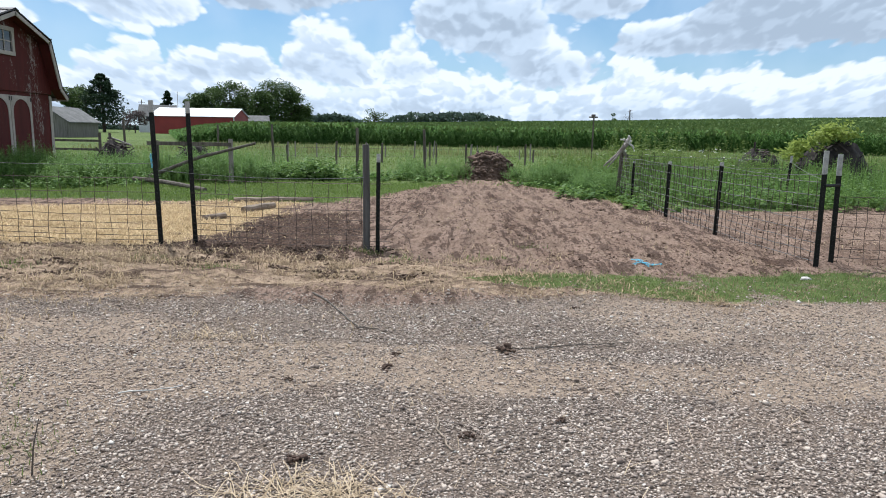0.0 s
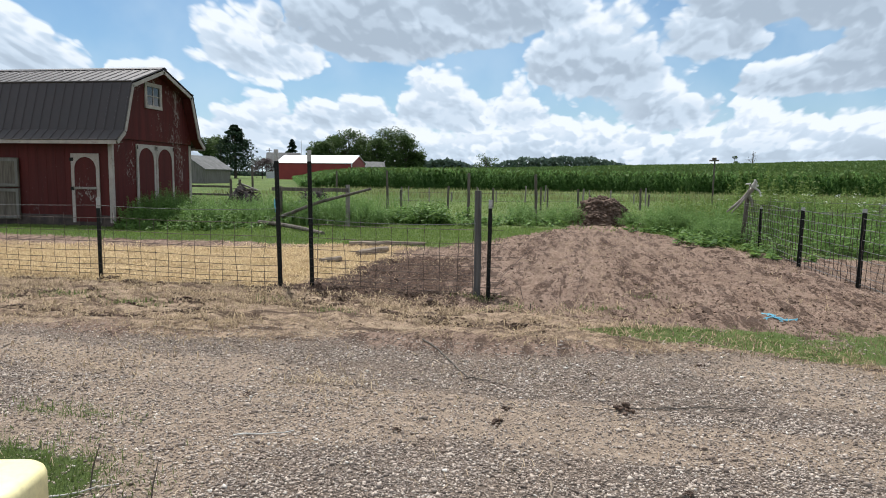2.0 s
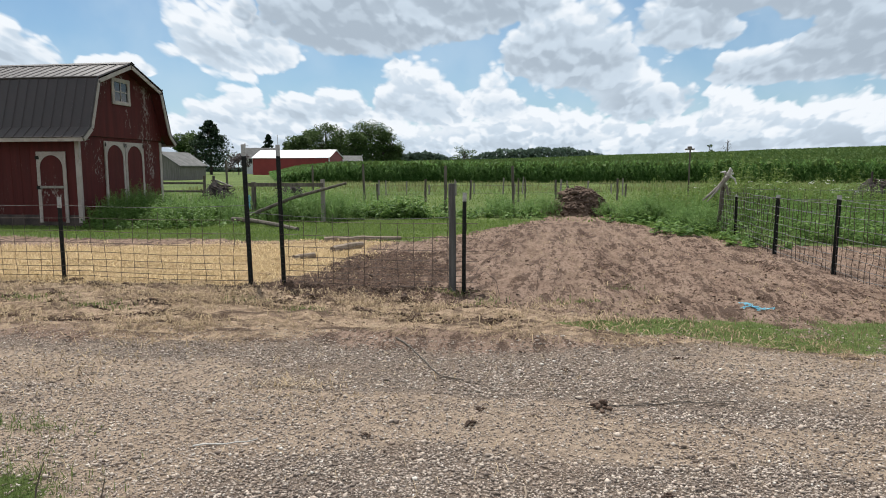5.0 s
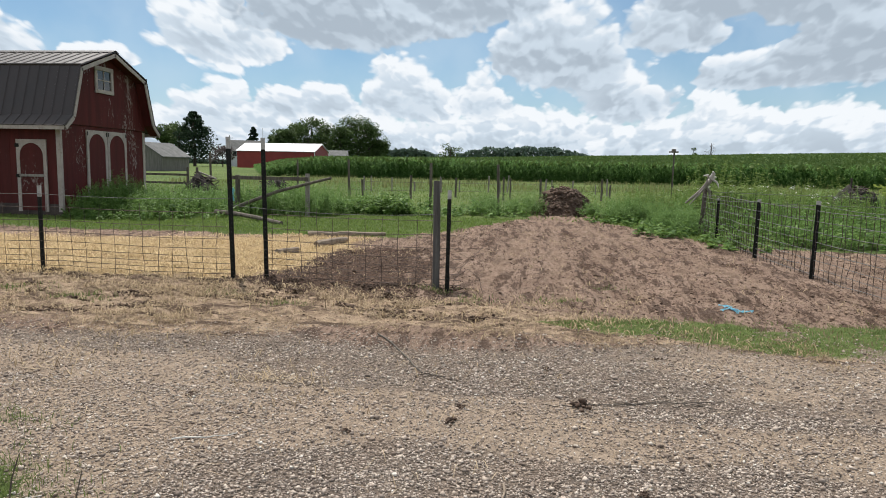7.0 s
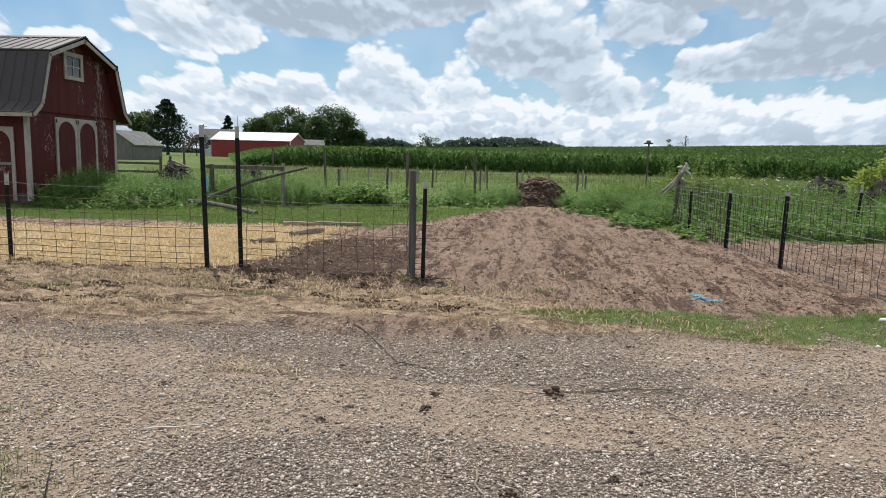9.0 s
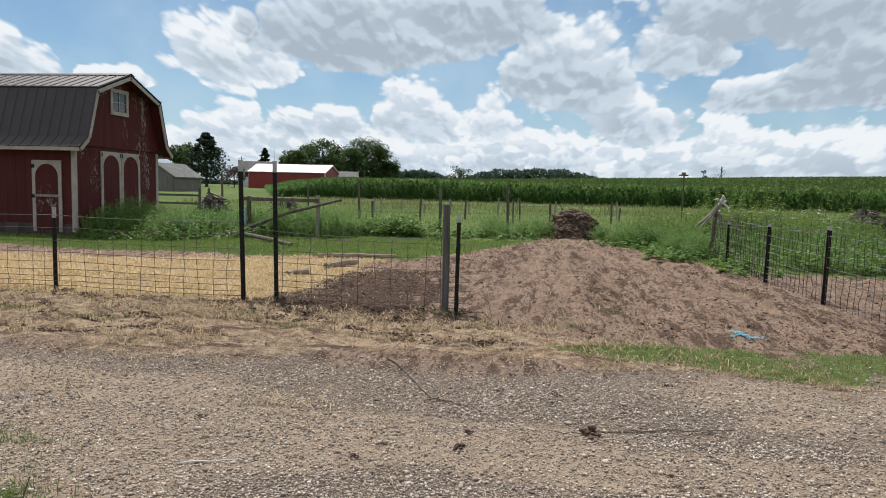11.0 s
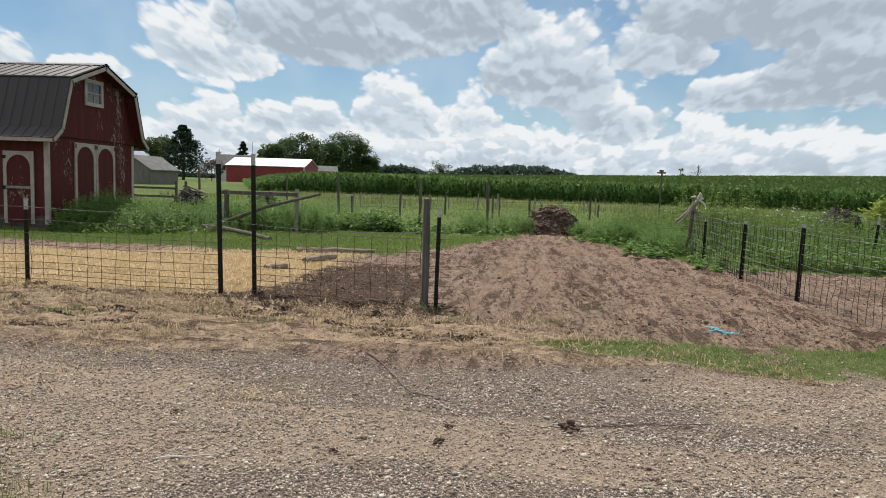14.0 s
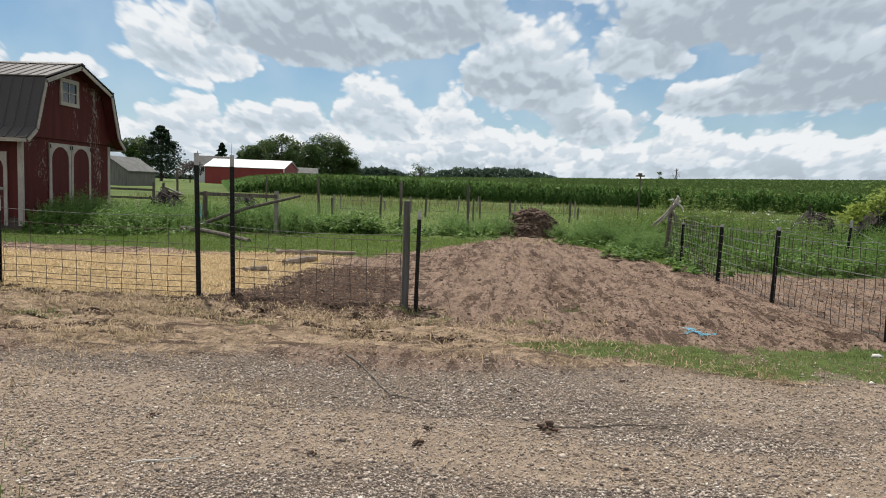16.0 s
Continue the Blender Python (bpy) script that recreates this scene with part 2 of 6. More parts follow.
def ground_material():
    k = Mat("farm_ground")
    n1, n2, n3 = k.noise(1.3, 5, 0.6), k.noise(7.0, 6, 0.65), k.noise(45.0, 5, 0.6)
    wob = k.math("ADD", k.math("MULTIPLY", k.math("SUBTRACT", n2, 0.5), 0.9), k.math("MULTIPLY", k.math("SUBTRACT", n3, 0.5), 0.7))

    def mask(name, lo=0.4, hi=0.6):
        return k.ramp(k.math("ADD", k.attr(name), wob), lo, hi)

    # dirt
    n4 = k.noise(16.0, 6, 0.7, (1.6, 0.8, 1))
    dirt = k.mix(k.ramp(n1, 0.3, 0.7), (0.215, 0.146, 0.110), (0.325, 0.232, 0.178))
    dirt = k.mix(k.ramp(n4, 0.46, 0.66), dirt, (0.082, 0.051, 0.037))
    n5 = k.noise(3.4, 7, 0.68, (2.0, 0.42, 1), dist=0.5)
    dirt = k.mix(k.ramp(n5, 0.50, 0.57, 0.0, 0.9), dirt, (0.078, 0.050, 0.037))
    dirt = k.mix(k.ramp(k.math("SUBTRACT", 1.0, n5), 0.56, 0.66, 0.0, 0.7), dirt, (0.27, 0.20, 0.148))
    dirt = k.mix(k.ramp(n3, 0.52, 0.75, 0.0, 0.7), dirt, (0.26, 0.195, 0.145))
    dark = k.mix(k.ramp(n4, 0.4, 0.62), (0.115, 0.072, 0.052), (0.040, 0.026, 0.020))
    dirt = k.mix(mask("dark"), dirt, dark)
    pale = k.mix(k.ramp(n2, 0.3, 0.7), (0.33, 0.24, 0.18), (0.22, 0.152, 0.112))
    dirt = k.mix(k.math("MULTIPLY", mask("pale", 0.35, 0.8), 0.5), dirt, pale)
    # gravel
    cell = k.vor(60.0, out="Color")
    edge = k.vor(60.0)
    hsv = k.n.new("ShaderNodeSeparateColor")
    k.l.new(cell, hsv.inputs[0])
    grav = k.mix(hsv.outputs[0], (0.095, 0.073, 0.058), (0.40, 0.32, 0.255))
    grav = k.mix(k.ramp(edge, 0.35, 0.75), grav, (0.15, 0.12, 0.10))
    grav = k.mix(k.ramp(n1, 0.42, 0.64, 0.0, 0.4), grav, (0.25, 0.19, 0.145))
    fines = k.mix(k.ramp(k.noise(22.0, 6, 0.7), 0.35, 0.68), (0.46, 0.36, 0.27), (0.27, 0.205, 0.15))
    grav = k.mix(k.math("MULTIPLY", mask("bare", 0.40, 1.0), 0.8), grav, fines)
    # straw, dry cuttings, turf
    straw = k.mix(k.ramp(k.noise(30, 5, 0.7, (1, 3, 1)), 0.35, 0.65), (0.27, 0.185, 0.09), (0.47, 0.355, 0.20))
    straw = k.mix(k.ramp(n2, 0.50, 0.66, 0.0, 0.8), straw, (0.22, 0.15, 0.09))
    straw = k.mix(k.ramp(n1, 0.5, 0.7, 0.0, 0.5), straw, (0.40, 0.28, 0.15))
    straw = k.mix(k.ramp(k.noise(1.6, 6, 0.7, (0.4, 1.8, 1), dist=0.5), 0.54, 0.64, 0.0, 0.85), straw, (0.17, 0.112, 0.072))
    dry = k.mix(k.ramp(n2, 0.35, 0.65), (0.17, 0.118, 0.084), (0.42, 0.31, 0.215))
    dry = k.mix(k.ramp(n3, 0.5, 0.75, 0, 0.5), dry, (0.36, 0.29, 0.18))
    swath = k.noise(2.4, 6, 0.68, (0.45, 2.2, 1), dist=0.6)
    dry = k.mix(k.ramp(swath, 0.50, 0.60, 0.0, 0.85), dry, (0.078, 0.051, 0.037))
    dry = k.mix(k.ramp(swath, 0.46, 0.34, 0.0, 0.8), dry, (0.40, 0.31, 0.215))
    turf = k.mix(k.ramp(n2, 0.3, 0.7), (0.065, 0.10, 0.025), (0.135, 0.178, 0.05))
    turf = k.mix(k.ramp(k.noise(0.13, 4, 0.6, (1, 0.45, 1)), 0.40, 0.60, 0.0, 0.75), turf, (0.055, 0.088, 0.024))
    turf = k.mix(k.ramp(n1, 0.4, 0.75, 0.0, 0.4), turf, (0.155, 0.175, 0.06))
    col = k.mix(mask("straw"), dirt, straw)
    col = k.mix(mask("gravel"), col, grav)
    col = k.mix(mask("dry"), col, dry)
    col = k.mix(mask("turf"), col, turf)
    k.set("Base Color", col).set("Roughness", 0.95).set("Specular IOR Level", 0.15)
    h = k.math("ADD", k.math("ADD", k.math("MULTIPLY", n2, 0.5), k.math("MULTIPLY", n3, 0.5)), k.math("ADD", k.math("MULTIPLY", n4, 0.7), k.math("MULTIPLY", n5, 0.8)))
    k.bump(h, 1.0, 0.06)
    return k.m


M = {}
M["ground"] = ground_material()


def stone_material():
    k = Mat("crushed_stone")
    r = k.island()
    col = k.mix(k.ramp(r, 0.0, 0.9), (0.16, 0.127, 0.107), (0.53, 0.45, 0.38))
    col = k.mix(k.ramp(r, 0.955, 0.995), col, (0.66, 0.61, 0.55))
    col = k.mix(k.ramp(k.noise(2.2, 3), 0.45, 0.7, 0, 0.5), col, (0.33, 0.25, 0.19))
    col = k.mix(k.ramp(k.noise(90, 4), 0.4, 0.8, 0, 0.4), col, (0.12, 0.10, 0.09))
    k.set("Base Color", col).set("Roughness", 0.9).set("Specular IOR Level", 0.2)
    return k.m


M["stone"] = stone_material()


def soil_material():
    k = Mat("loose_soil")
    col = k.mix(k.ramp(k.island(), 0.0, 1.0), (0.065, 0.043, 0.032), (0.28, 0.195, 0.142))
    col = k.mix(k.ramp(k.noise(60, 5), 0.4, 0.7, 0, 0.5), col, (0.10, 0.068, 0.050))
    k.set("Base Color", col).set("Roughness", 0.95).set("Specular IOR Level", 0.1)
    return k.m


M["soil"] = soil_material()
M["manure"] = simple("dark_compost", (0.075, 0.048, 0.036), (0.15, 0.10, 0.072), 4, 30, 0.95, bump=0.8, bdist=0.03, c3=(0.17, 0.12, 0.08))
M["strawblade"] = leafy("straw_strands", (0.29, 0.205, 0.10), (0.62, 0.485, 0.285), (0.38, 0.28, 0.145), 0.7, 0.15)
M["hay"] = leafy("pale_hay", (0.30, 0.23, 0.145), (0.54, 0.44, 0.31), (0.40, 0.31, 0.21), 0.8, 0.15)
M["dryblade"] = leafy("dry_cuttings", (0.11, 0.078, 0.05), (0.45, 0.35, 0.225), (0.25, 0.19, 0.11), 0.8, 0.15)
M["grass"] = leafy("grass_blades", (0.055, 0.095, 0.022), (0.15, 0.205, 0.062), (0.20, 0.195, 0.085), 0.55, 0.3)
M["weed"] = leafy("weed_leaves", (0.05, 0.10, 0.028), (0.17, 0.27, 0.07), (0.10, 0.175, 0.045), 0.5, 0.3)
M["lawn"] = leafy("lawn_blades", (0.065, 0.115, 0.024), (0.165, 0.235, 0.058), (0.15, 0.185, 0.06), 0.55, 0.35)
M["palegrass"] = leafy("pale_seeding_grass", (0.10, 0.13, 0.045), (0.24, 0.245, 0.11), (0.16, 0.19, 0.07), 0.7, 0.3)
M["weedblue"] = leafy("feathery_weed_leaves", (0.075, 0.14, 0.045), (0.17, 0.27, 0.085), (0.13, 0.205, 0.06), 0.6, 0.3)
M["vine"] = leafy("yellow_green_vine_leaves", (0.13, 0.19, 0.035), (0.30, 0.36, 0.09), (0.20, 0.26, 0.05), 0.5, 0.35)
M["corn"] = leafy("corn_leaves", (0.035, 0.085, 0.02), (0.10, 0.19, 0.045), (0.07, 0.135, 0.03), 0.8, 0.3)
M["tassel"] = leafy("corn_tops", (0.055, 0.105, 0.026), (0.115, 0.165, 0.05), (0.08, 0.13, 0.035), 0.7, 0.2)
M["oakleaf"] = leafy("broad_tree_leaves", (0.035, 0.065, 0.022), (0.105, 0.155, 0.05), (0.06, 0.10, 0.028), 0.6, 0.15)
M["needle"] = leafy("conifer_needles", (0.016, 0.034, 0.02), (0.042, 0.07, 0.038), (0.028, 0.05, 0.026), 0.7, 0.1)
M["plumleaf"] = leafy("purple_tree_leaves", (0.06, 0.045, 0.05), (0.12, 0.09, 0.09), (0.08, 0.07, 0.06), 0.7, 0.15)
# leaf green made paler and bluer: distance haze put into the colour
M["hazywood"] = leafy("haze_tinted_wood_leaves", (0.075, 0.11, 0.085), (0.12, 0.16, 0.125), (0.09, 0.13, 0.105), 0.8, 0.1)
M["flower"] = simple("white_flower", (0.75, 0.75, 0.68), (0.85, 0.85, 0.8), 20, 60, 0.7)
M["bark"] = simple("bark", (0.05, 0.042, 0.035), (0.12, 0.10, 0.085), 5, 40, 0.9, bump=0.5, stretch=(1, 1, 0.2))
M["oldwood"] = simple("weathered_grey_wood", (0.20, 0.175, 0.15), (0.34, 0.31, 0.28), 3, 50, 0.85, bump=0.4, stretch=(6, 6, 0.5), c3=(0.14, 0.12, 0.10))
M["greypost"] = simple("dark_grey_post_wood", (0.075, 0.072, 0.068), (0.135, 0.13, 0.125), 3, 50, 0.9, bump=0.4, stretch=(6, 6, 0.5))
M["darkwood"] = simple("dark_weathered_wood", (0.075, 0.062, 0.050), (0.17, 0.145, 0.12), 3, 50, 0.9, bump=0.4, stretch=(5, 5, 0.5))
M["log"] = simple("barkless_log", (0.20, 0.155, 0.115), (0.34, 0.275, 0.21), 4, 50, 0.9, bump=0.4, stretch=(0.5, 5, 5))
M["bleached"] = simple("bleached_driftwood", (0.45, 0.43, 0.40), (0.66, 0.64, 0.60), 3, 40, 0.85, bump=0.4, c3=(0.3, 0.28, 0.25))
M["tpost"] = simple("dark_green_post_paint", (0.007, 0.008, 0.0075), (0.016, 0.018, 0.016), 6, 60, 0.6, bump=0.2, c3=(0.035, 0.022, 0.016), spec=0.2)
M["tposttip"] = simple("pale_post_tip_paint", (0.30, 0.30, 0.29), (0.48, 0.48, 0.46), 12, 60, 0.6, bump=0.2)
M["wire"] = simple("rusty_wire", (0.055, 0.038, 0.030), (0.13, 0.10, 0.085), 8, 80, 0.6, 0.4, 0.1)
M["galv"] = simple("dull_galvanised_wire", (0.10, 0.10, 0.10), (0.18, 0.18, 0.175), 8, 80, 0.75, 0.0, 0.1)
M["bluetwine"] = simple("blue_plastic_twine", (0.12, 0.44, 0.62), (0.32, 0.66, 0.78), 20, 80, 0.6)
M["cream"] = simple("cream_moulded_plastic", (0.80, 0.70, 0.36), (0.86, 0.77, 0.45), 2, 30, 0.45, bump=0.03)
M["roughbrown"] = simple("dark_rough_brown", (0.045, 0.034, 0.032), (0.10, 0.075, 0.065), 3, 40, 0.85, 0.1, 0.4)
M["heapfill"] = simple("near_black_heap_fill", (0.012, 0.010, 0.010), (0.040, 0.031, 0.028), 6, 40, 0.95, bump=0.6)
M["seedweed"] = leafy("seeding_weed_leaves", (0.075, 0.125, 0.028), (0.19, 0.255, 0.07), (0.12, 0.17, 0.04), 0.5, 0.3)
M["black"] = simple("dark_rubber", (0.010, 0.010, 0.010), (0.025, 0.024, 0.023), 5, 60, 0.8)
M["dark"] = simple("dim_interior_boards", (0.03, 0.024, 0.02), (0.06, 0.05, 0.04), 3, 40, 0.9)
M["greyboard"] = simple("grey_barn_boards", (0.13, 0.122, 0.11), (0.21, 0.198, 0.182), 1.2, 25, 0.9, bump=0.3, stretch=(5, 5, 0.4), c3=(0.11, 0.10, 0.09))
M["greyroof"] = simple("weathered_shingle_roof", (0.10, 0.10, 0.097), (0.17, 0.17, 0.167), 1.0, 14, 0.9, bump=0.3, c3=(0.09, 0.09, 0.085))
M["whiteroof"] = simple("white_metal_roof", (0.72, 0.73, 0.76), (0.82, 0.83, 0.86), 0.5, 10, 0.4, bump=0.03)
M["redmetal"] = simple("red_metal_siding", (0.21, 0.022, 0.020), (0.26, 0.030, 0.026), 0.4, 8, 0.5, bump=0.05)
M["housewhite"] = simple("pale_house_siding", (0.55, 0.57, 0.6), (0.65, 0.67, 0.7), 0.6, 9, 0.7)
M["glass"] = simple("dim_window_glass", (0.02, 0.025, 0.03), (0.035, 0.04, 0.045), 4, 40, 0.06, bump=0.0, spec=0.6)


def red_board_material(name, worn):
    """Barn paint over boards: vertical grooves, flaked where worn."""
    k = Mat(name)
    streak = k.noise(2.2, 6, 0.7, (3.0, 3.0, 0.25))
    flake = k.noise(13.0, 7, 0.78, (1.3, 1.3, 0.6))
    blot = k.noise(1.1, 3, 0.5, (1, 1, 0.5))
    col = k.mix(k.ramp(streak, 0.3, 0.7), (0.058, 0.010, 0.0095), (0.094, 0.0155, 0.014))
    col = k.mix(k.ramp(blot, 0.4, 0.7, 0, 0.5), col, (0.066, 0.015, 0.014))
    amount = k.math("ADD", flake, k.math("MULTIPLY", k.math("SUBTRACT", blot, 0.5), 0.8))
    col = k.mix(k.ramp(amount, 0.70 - worn, 0.76 - worn), col, (0.27, 0.22, 0.205))
    k.set("Base Color", col).set("Roughness", 0.75).set("Specular IOR Level", 0.25)
    k.bump(k.math("ADD", streak, flake), 0.3, 0.01)
    return k.m


M["red"] = red_board_material("barn_red_paint", 0.0)
M["redworn"] = red_board_material("flaking_barn_red_paint", 0.10)
M["trim"] = simple("worn_cream_trim_paint", (0.34, 0.295, 0.27), (0.46, 0.40, 0.365), 3, 40, 0.75, bump=0.2, c3=(0.26, 0.20, 0.18))


def roof_material():
    k = Mat("brown_ribbed_metal_roof")
    n = k.noise(1.5, 5, 0.6, (1, 1, 1))
    col = k.mix(k.ramp(n, 0.3, 0.7), (0.013, 0.0065, 0.006), (0.020, 0.010, 0.009))
    k.set("Base Color", col).set("Roughness", 0.48).set("Specular IOR Level", 0.6)
    k.bump(k.noise(12, 3), 0.04, 0.01)
    return k.m


M["roof"] = roof_material()


# ---- building helpers ----
def fast_mesh(name, verts, faces):
    """A mesh from numpy arrays: verts (n, 3), faces (m, k) all with k corners."""
    me = bpy.data.meshes.new(name)
    verts, faces = np.asarray(verts, np.float32), np.asarray(faces, np.int32)
    k = faces.shape[1]
    me.vertices.add(len(verts))
    me.vertices.foreach_set("co", verts.ravel())
    me.loops.add(faces.size)
    me.loops.foreach_set("vertex_index", faces.ravel())
    me.polygons.add(len(faces))
    me.polygons.foreach_set("loop_start", np.arange(len(faces), dtype=np.int32) * k)
    me.polygons.foreach_set("loop_total", np.full(len(faces), k, np.int32))
    me.update(calc_edges=True)
    return me


def bm_mesh(name, bm, smooth=False):
    bmesh.ops.recalc_face_normals(bm, faces=bm.faces)
    me = bpy.data.meshes.new(name)
    bm.to_mesh(me)
    bm.free()
    if smooth:
        for p in me.polygons:
            p.use_smooth = True
    return me


def part(name, bm, material, parent, label="", smooth=False):
    me = bm if isinstance(bm, bpy.types.Mesh) else bm_mesh(name, bm, smooth)
    if not me.materials:
        me.materials.append(M[material])
    ob = new(name, me)
    ob.parent = parent
    if label:
        tagged(ob, label)
    return ob


def thing(name, x, y, z, label, category, group="", kind="", turn=0.0):
    ob = new(name)
    ob.empty_display_size = 0.2
    ob.location, ob.rotation_euler = (x, y, z), (0, 0, radians(turn))
    return tagged(ob, label, category, group, kind)


def solo(name, me, material, label, category, group="", kind="", smooth=False):
    if not isinstance(me, bpy.types.Mesh):
        me = bm_mesh(name, me, smooth)
    if not me.materials:
        me.materials.append(M[material])
    return tagged(new(name, me), label, category, group, kind)


def box(bm, x0, x1, y0, y1, z0, z1, bevel=0.0):
    vs = [bm.verts.new(p) for p in ((x0, y0, z0), (x1, y0, z0), (x1, y1, z0), (x0, y1, z0), (x0, y0, z1), (x1, y0, z1), (x1, y1, z1), (x0, y1, z1))]
    fs = [bm.faces.new([vs[i] for i in q]) for q in ((3, 2, 1, 0), (4, 5, 6, 7), (0, 1, 5, 4), (1, 2, 6, 5), (2, 3, 7, 6), (3, 0, 4, 7))]
    if bevel:
        es = {e for f in fs for e in f.edges}
        bmesh.ops.bevel(bm, geom=list(es), offset=bevel, segments=2, affect="EDGES", profile=0.6)
    return bm


def boxes(*dims, bevel=0.0):
    bm = bmesh.new()
    for d in dims:
        box(bm, *d, bevel=bevel)
    return bm


def prism(bm, outline, axis, a, b):
    """Extrude a 2D outline from a to b along an axis; outline is in the other two, in order."""
    def p(u, v, w):
        return {"x": (w, u, v), "y": (u, w, v), "z": (u, v, w)}[axis]
    lo, hi = [bm.verts.new(p(u, v, a)) for u, v in outline], [bm.verts.new(p(u, v, b)) for u, v in outline]
    n = len(outline)
    bm.faces.new(lo)
    bm.faces.new(hi[::-1])
    for i in range(n):
        bm.faces.new((lo[i], lo[(i + 1) % n], hi[(i + 1) % n], hi[i]))
    return bm


def tube(bm, pts, radii, sides=6, cap=True):
    """A round bar along points, with a radius at each."""
    pts = [Vector(p) for p in pts]
    rs = radii if isinstance(radii, (list, tuple)) else [radii] * len(pts)
    rings = []
    for i, p in enumerate(pts):
        d = (pts[min(i + 1, len(pts) - 1)] - pts[max(i - 1, 0)]).normalized()
        u = d.cross(Vector((0, 0, 1)) if abs(d.z) < 0.9 else Vector((1, 0, 0))).normalized()
        v = d.cross(u)
        rings.append([bm.verts.new(p + (u * math.cos(2 * math.pi * k / sides) + v * math.sin(2 * math.pi * k / sides)) * rs[i]) for k in range(sides)])
    for r0, r1 in zip(rings, rings[1:]):
        for k in range(sides):
            bm.faces.new((r0[k], r0[(k + 1) % sides], r1[(k + 1) % sides], r1[k]))
    if cap and sides > 2:
        bm.faces.new(rings[0][::-1])
        bm.faces.new(rings[-1])
    return bm


RNG = np.random.default_rng(7)


def sstep(v, lo, hi):
    t = np.clip((v - lo) / (hi - lo), 0, 1)
    return t * t * (3 - 2 * t)


def vnoise(x, y, seed=0, octaves=4):
    """Smooth value noise on arrays, about -1 to 1."""
    out, amp, tot = np.zeros_like(x, dtype=float), 1.0, 0.0
    for o in range(octaves):
        f = 2.0 ** o
        xi, yi = np.floor(x * f).astype(np.int64), np.floor(y * f).astype(np.int64)
        u, v = x * f - xi, y * f - yi
        u, v = u * u * (3 - 2 * u), v * v * (3 - 2 * v)

        def h(a, b):
            s = np.sin((a * 127.1 + b * 311.7 + seed * 74.7 + o * 19.3)) * 43758.5453
            return (s - np.floor(s)) * 2 - 1
        out += amp * ((h(xi, yi) * (1 - u) + h(xi + 1, yi) * u) * (1 - v) + (h(xi, yi + 1) * (1 - u) + h(xi + 1, yi + 1) * u) * v)
        tot += amp
        amp *= 0.5
    return out / tot


# ---- the ground ----
def inside(x, y, poly, soft):
    """About 1 inside a convex or concave outline, 0 outside, over a soft edge (metres)."""
    px = [p[0] for p in poly]
    py = [p[1] for p in poly]
    n, d2, odd = len(poly), np.full_like(x, 1e9), np.zeros_like(x, dtype=bool)
    for i in range(n):
        ax, ay, bx, by = px[i], py[i], px[(i + 1) % n], py[(i + 1) % n]
        ex, ey = bx - ax, by - ay
        t = np.clip(((x - ax) * ex + (y - ay) * ey) / (ex * ex + ey * ey), 0, 1)
        d2 = np.minimum(d2, (x - ax - t * ex) ** 2 + (y - ay - t * ey) ** 2)
        cross = ((ay > y) != (by > y)) & (x < ex * (y - ay) / (ey if abs(ey) > 1e-9 else 1e-9) + ax)
        odd ^= cross
    d = np.sqrt(d2) * np.where(odd, 1, -1)
    return sstep(d, -soft, soft)


DIRT = [(-3.3, 7.4), (-2.9, 9.3), (-2.7, 11.6), (-2.3, 13.4), (-1.5, 15.8), (0.2, 19.6), (0.5, 22.0), (2.3, 22.0), (2.2, 20.2), (3.2, 17.0), (3.9, 14.2), (4.1, 9.0), (4.15, 7.15), (0.6, 7.0), (-1.6, 7.0)]
PEN = [(4.15, 7.6), (4.15, 13.2), (9.0, 14.4), (14.0, 13.5), (14.0, 7.8)]
STRAW = [(-14, 8.1), (-3.6, 8.1), (-3.1, 9.4), (-2.85, 11.4), (-3.1, 12.9), (-4.5, 13.2), (-9.0, 11.9), (-14, 11.7)]
BELT = [(-16, 5.6), (-4.0, 5.75), (-1.0, 6.0), (0.8, 5.95), (3.0, 5.85), (3.2, 6.25), (1.4, 6.5), (0.5, 7.0), (-1.2, 7.6), (-3.2, 8.2), (-16, 8.4)]
STRIP = [(0.1, 6.5), (0.9, 6.2), (2.2, 5.98), (4.4, 6.0), (16, 5.9), (16, 7.6), (4.6, 7.45), (2.2, 6.95), (0.9, 6.9)]


TRACKS = ((-0.55, 0.55), (0.45, 0.95), (1.45, 1.3), (2.45, 1.6), (3.35, 2.1))


def rut(x, y, x0, x1, width):
    """Depth of a tyre rut from (x0, y 7) to (x1, y 19)."""
    c = x0 + (x1 - x0) * (y - 7.0) / 12.0
    return np.exp(-((x - c) / width) ** 2)


LAST = []


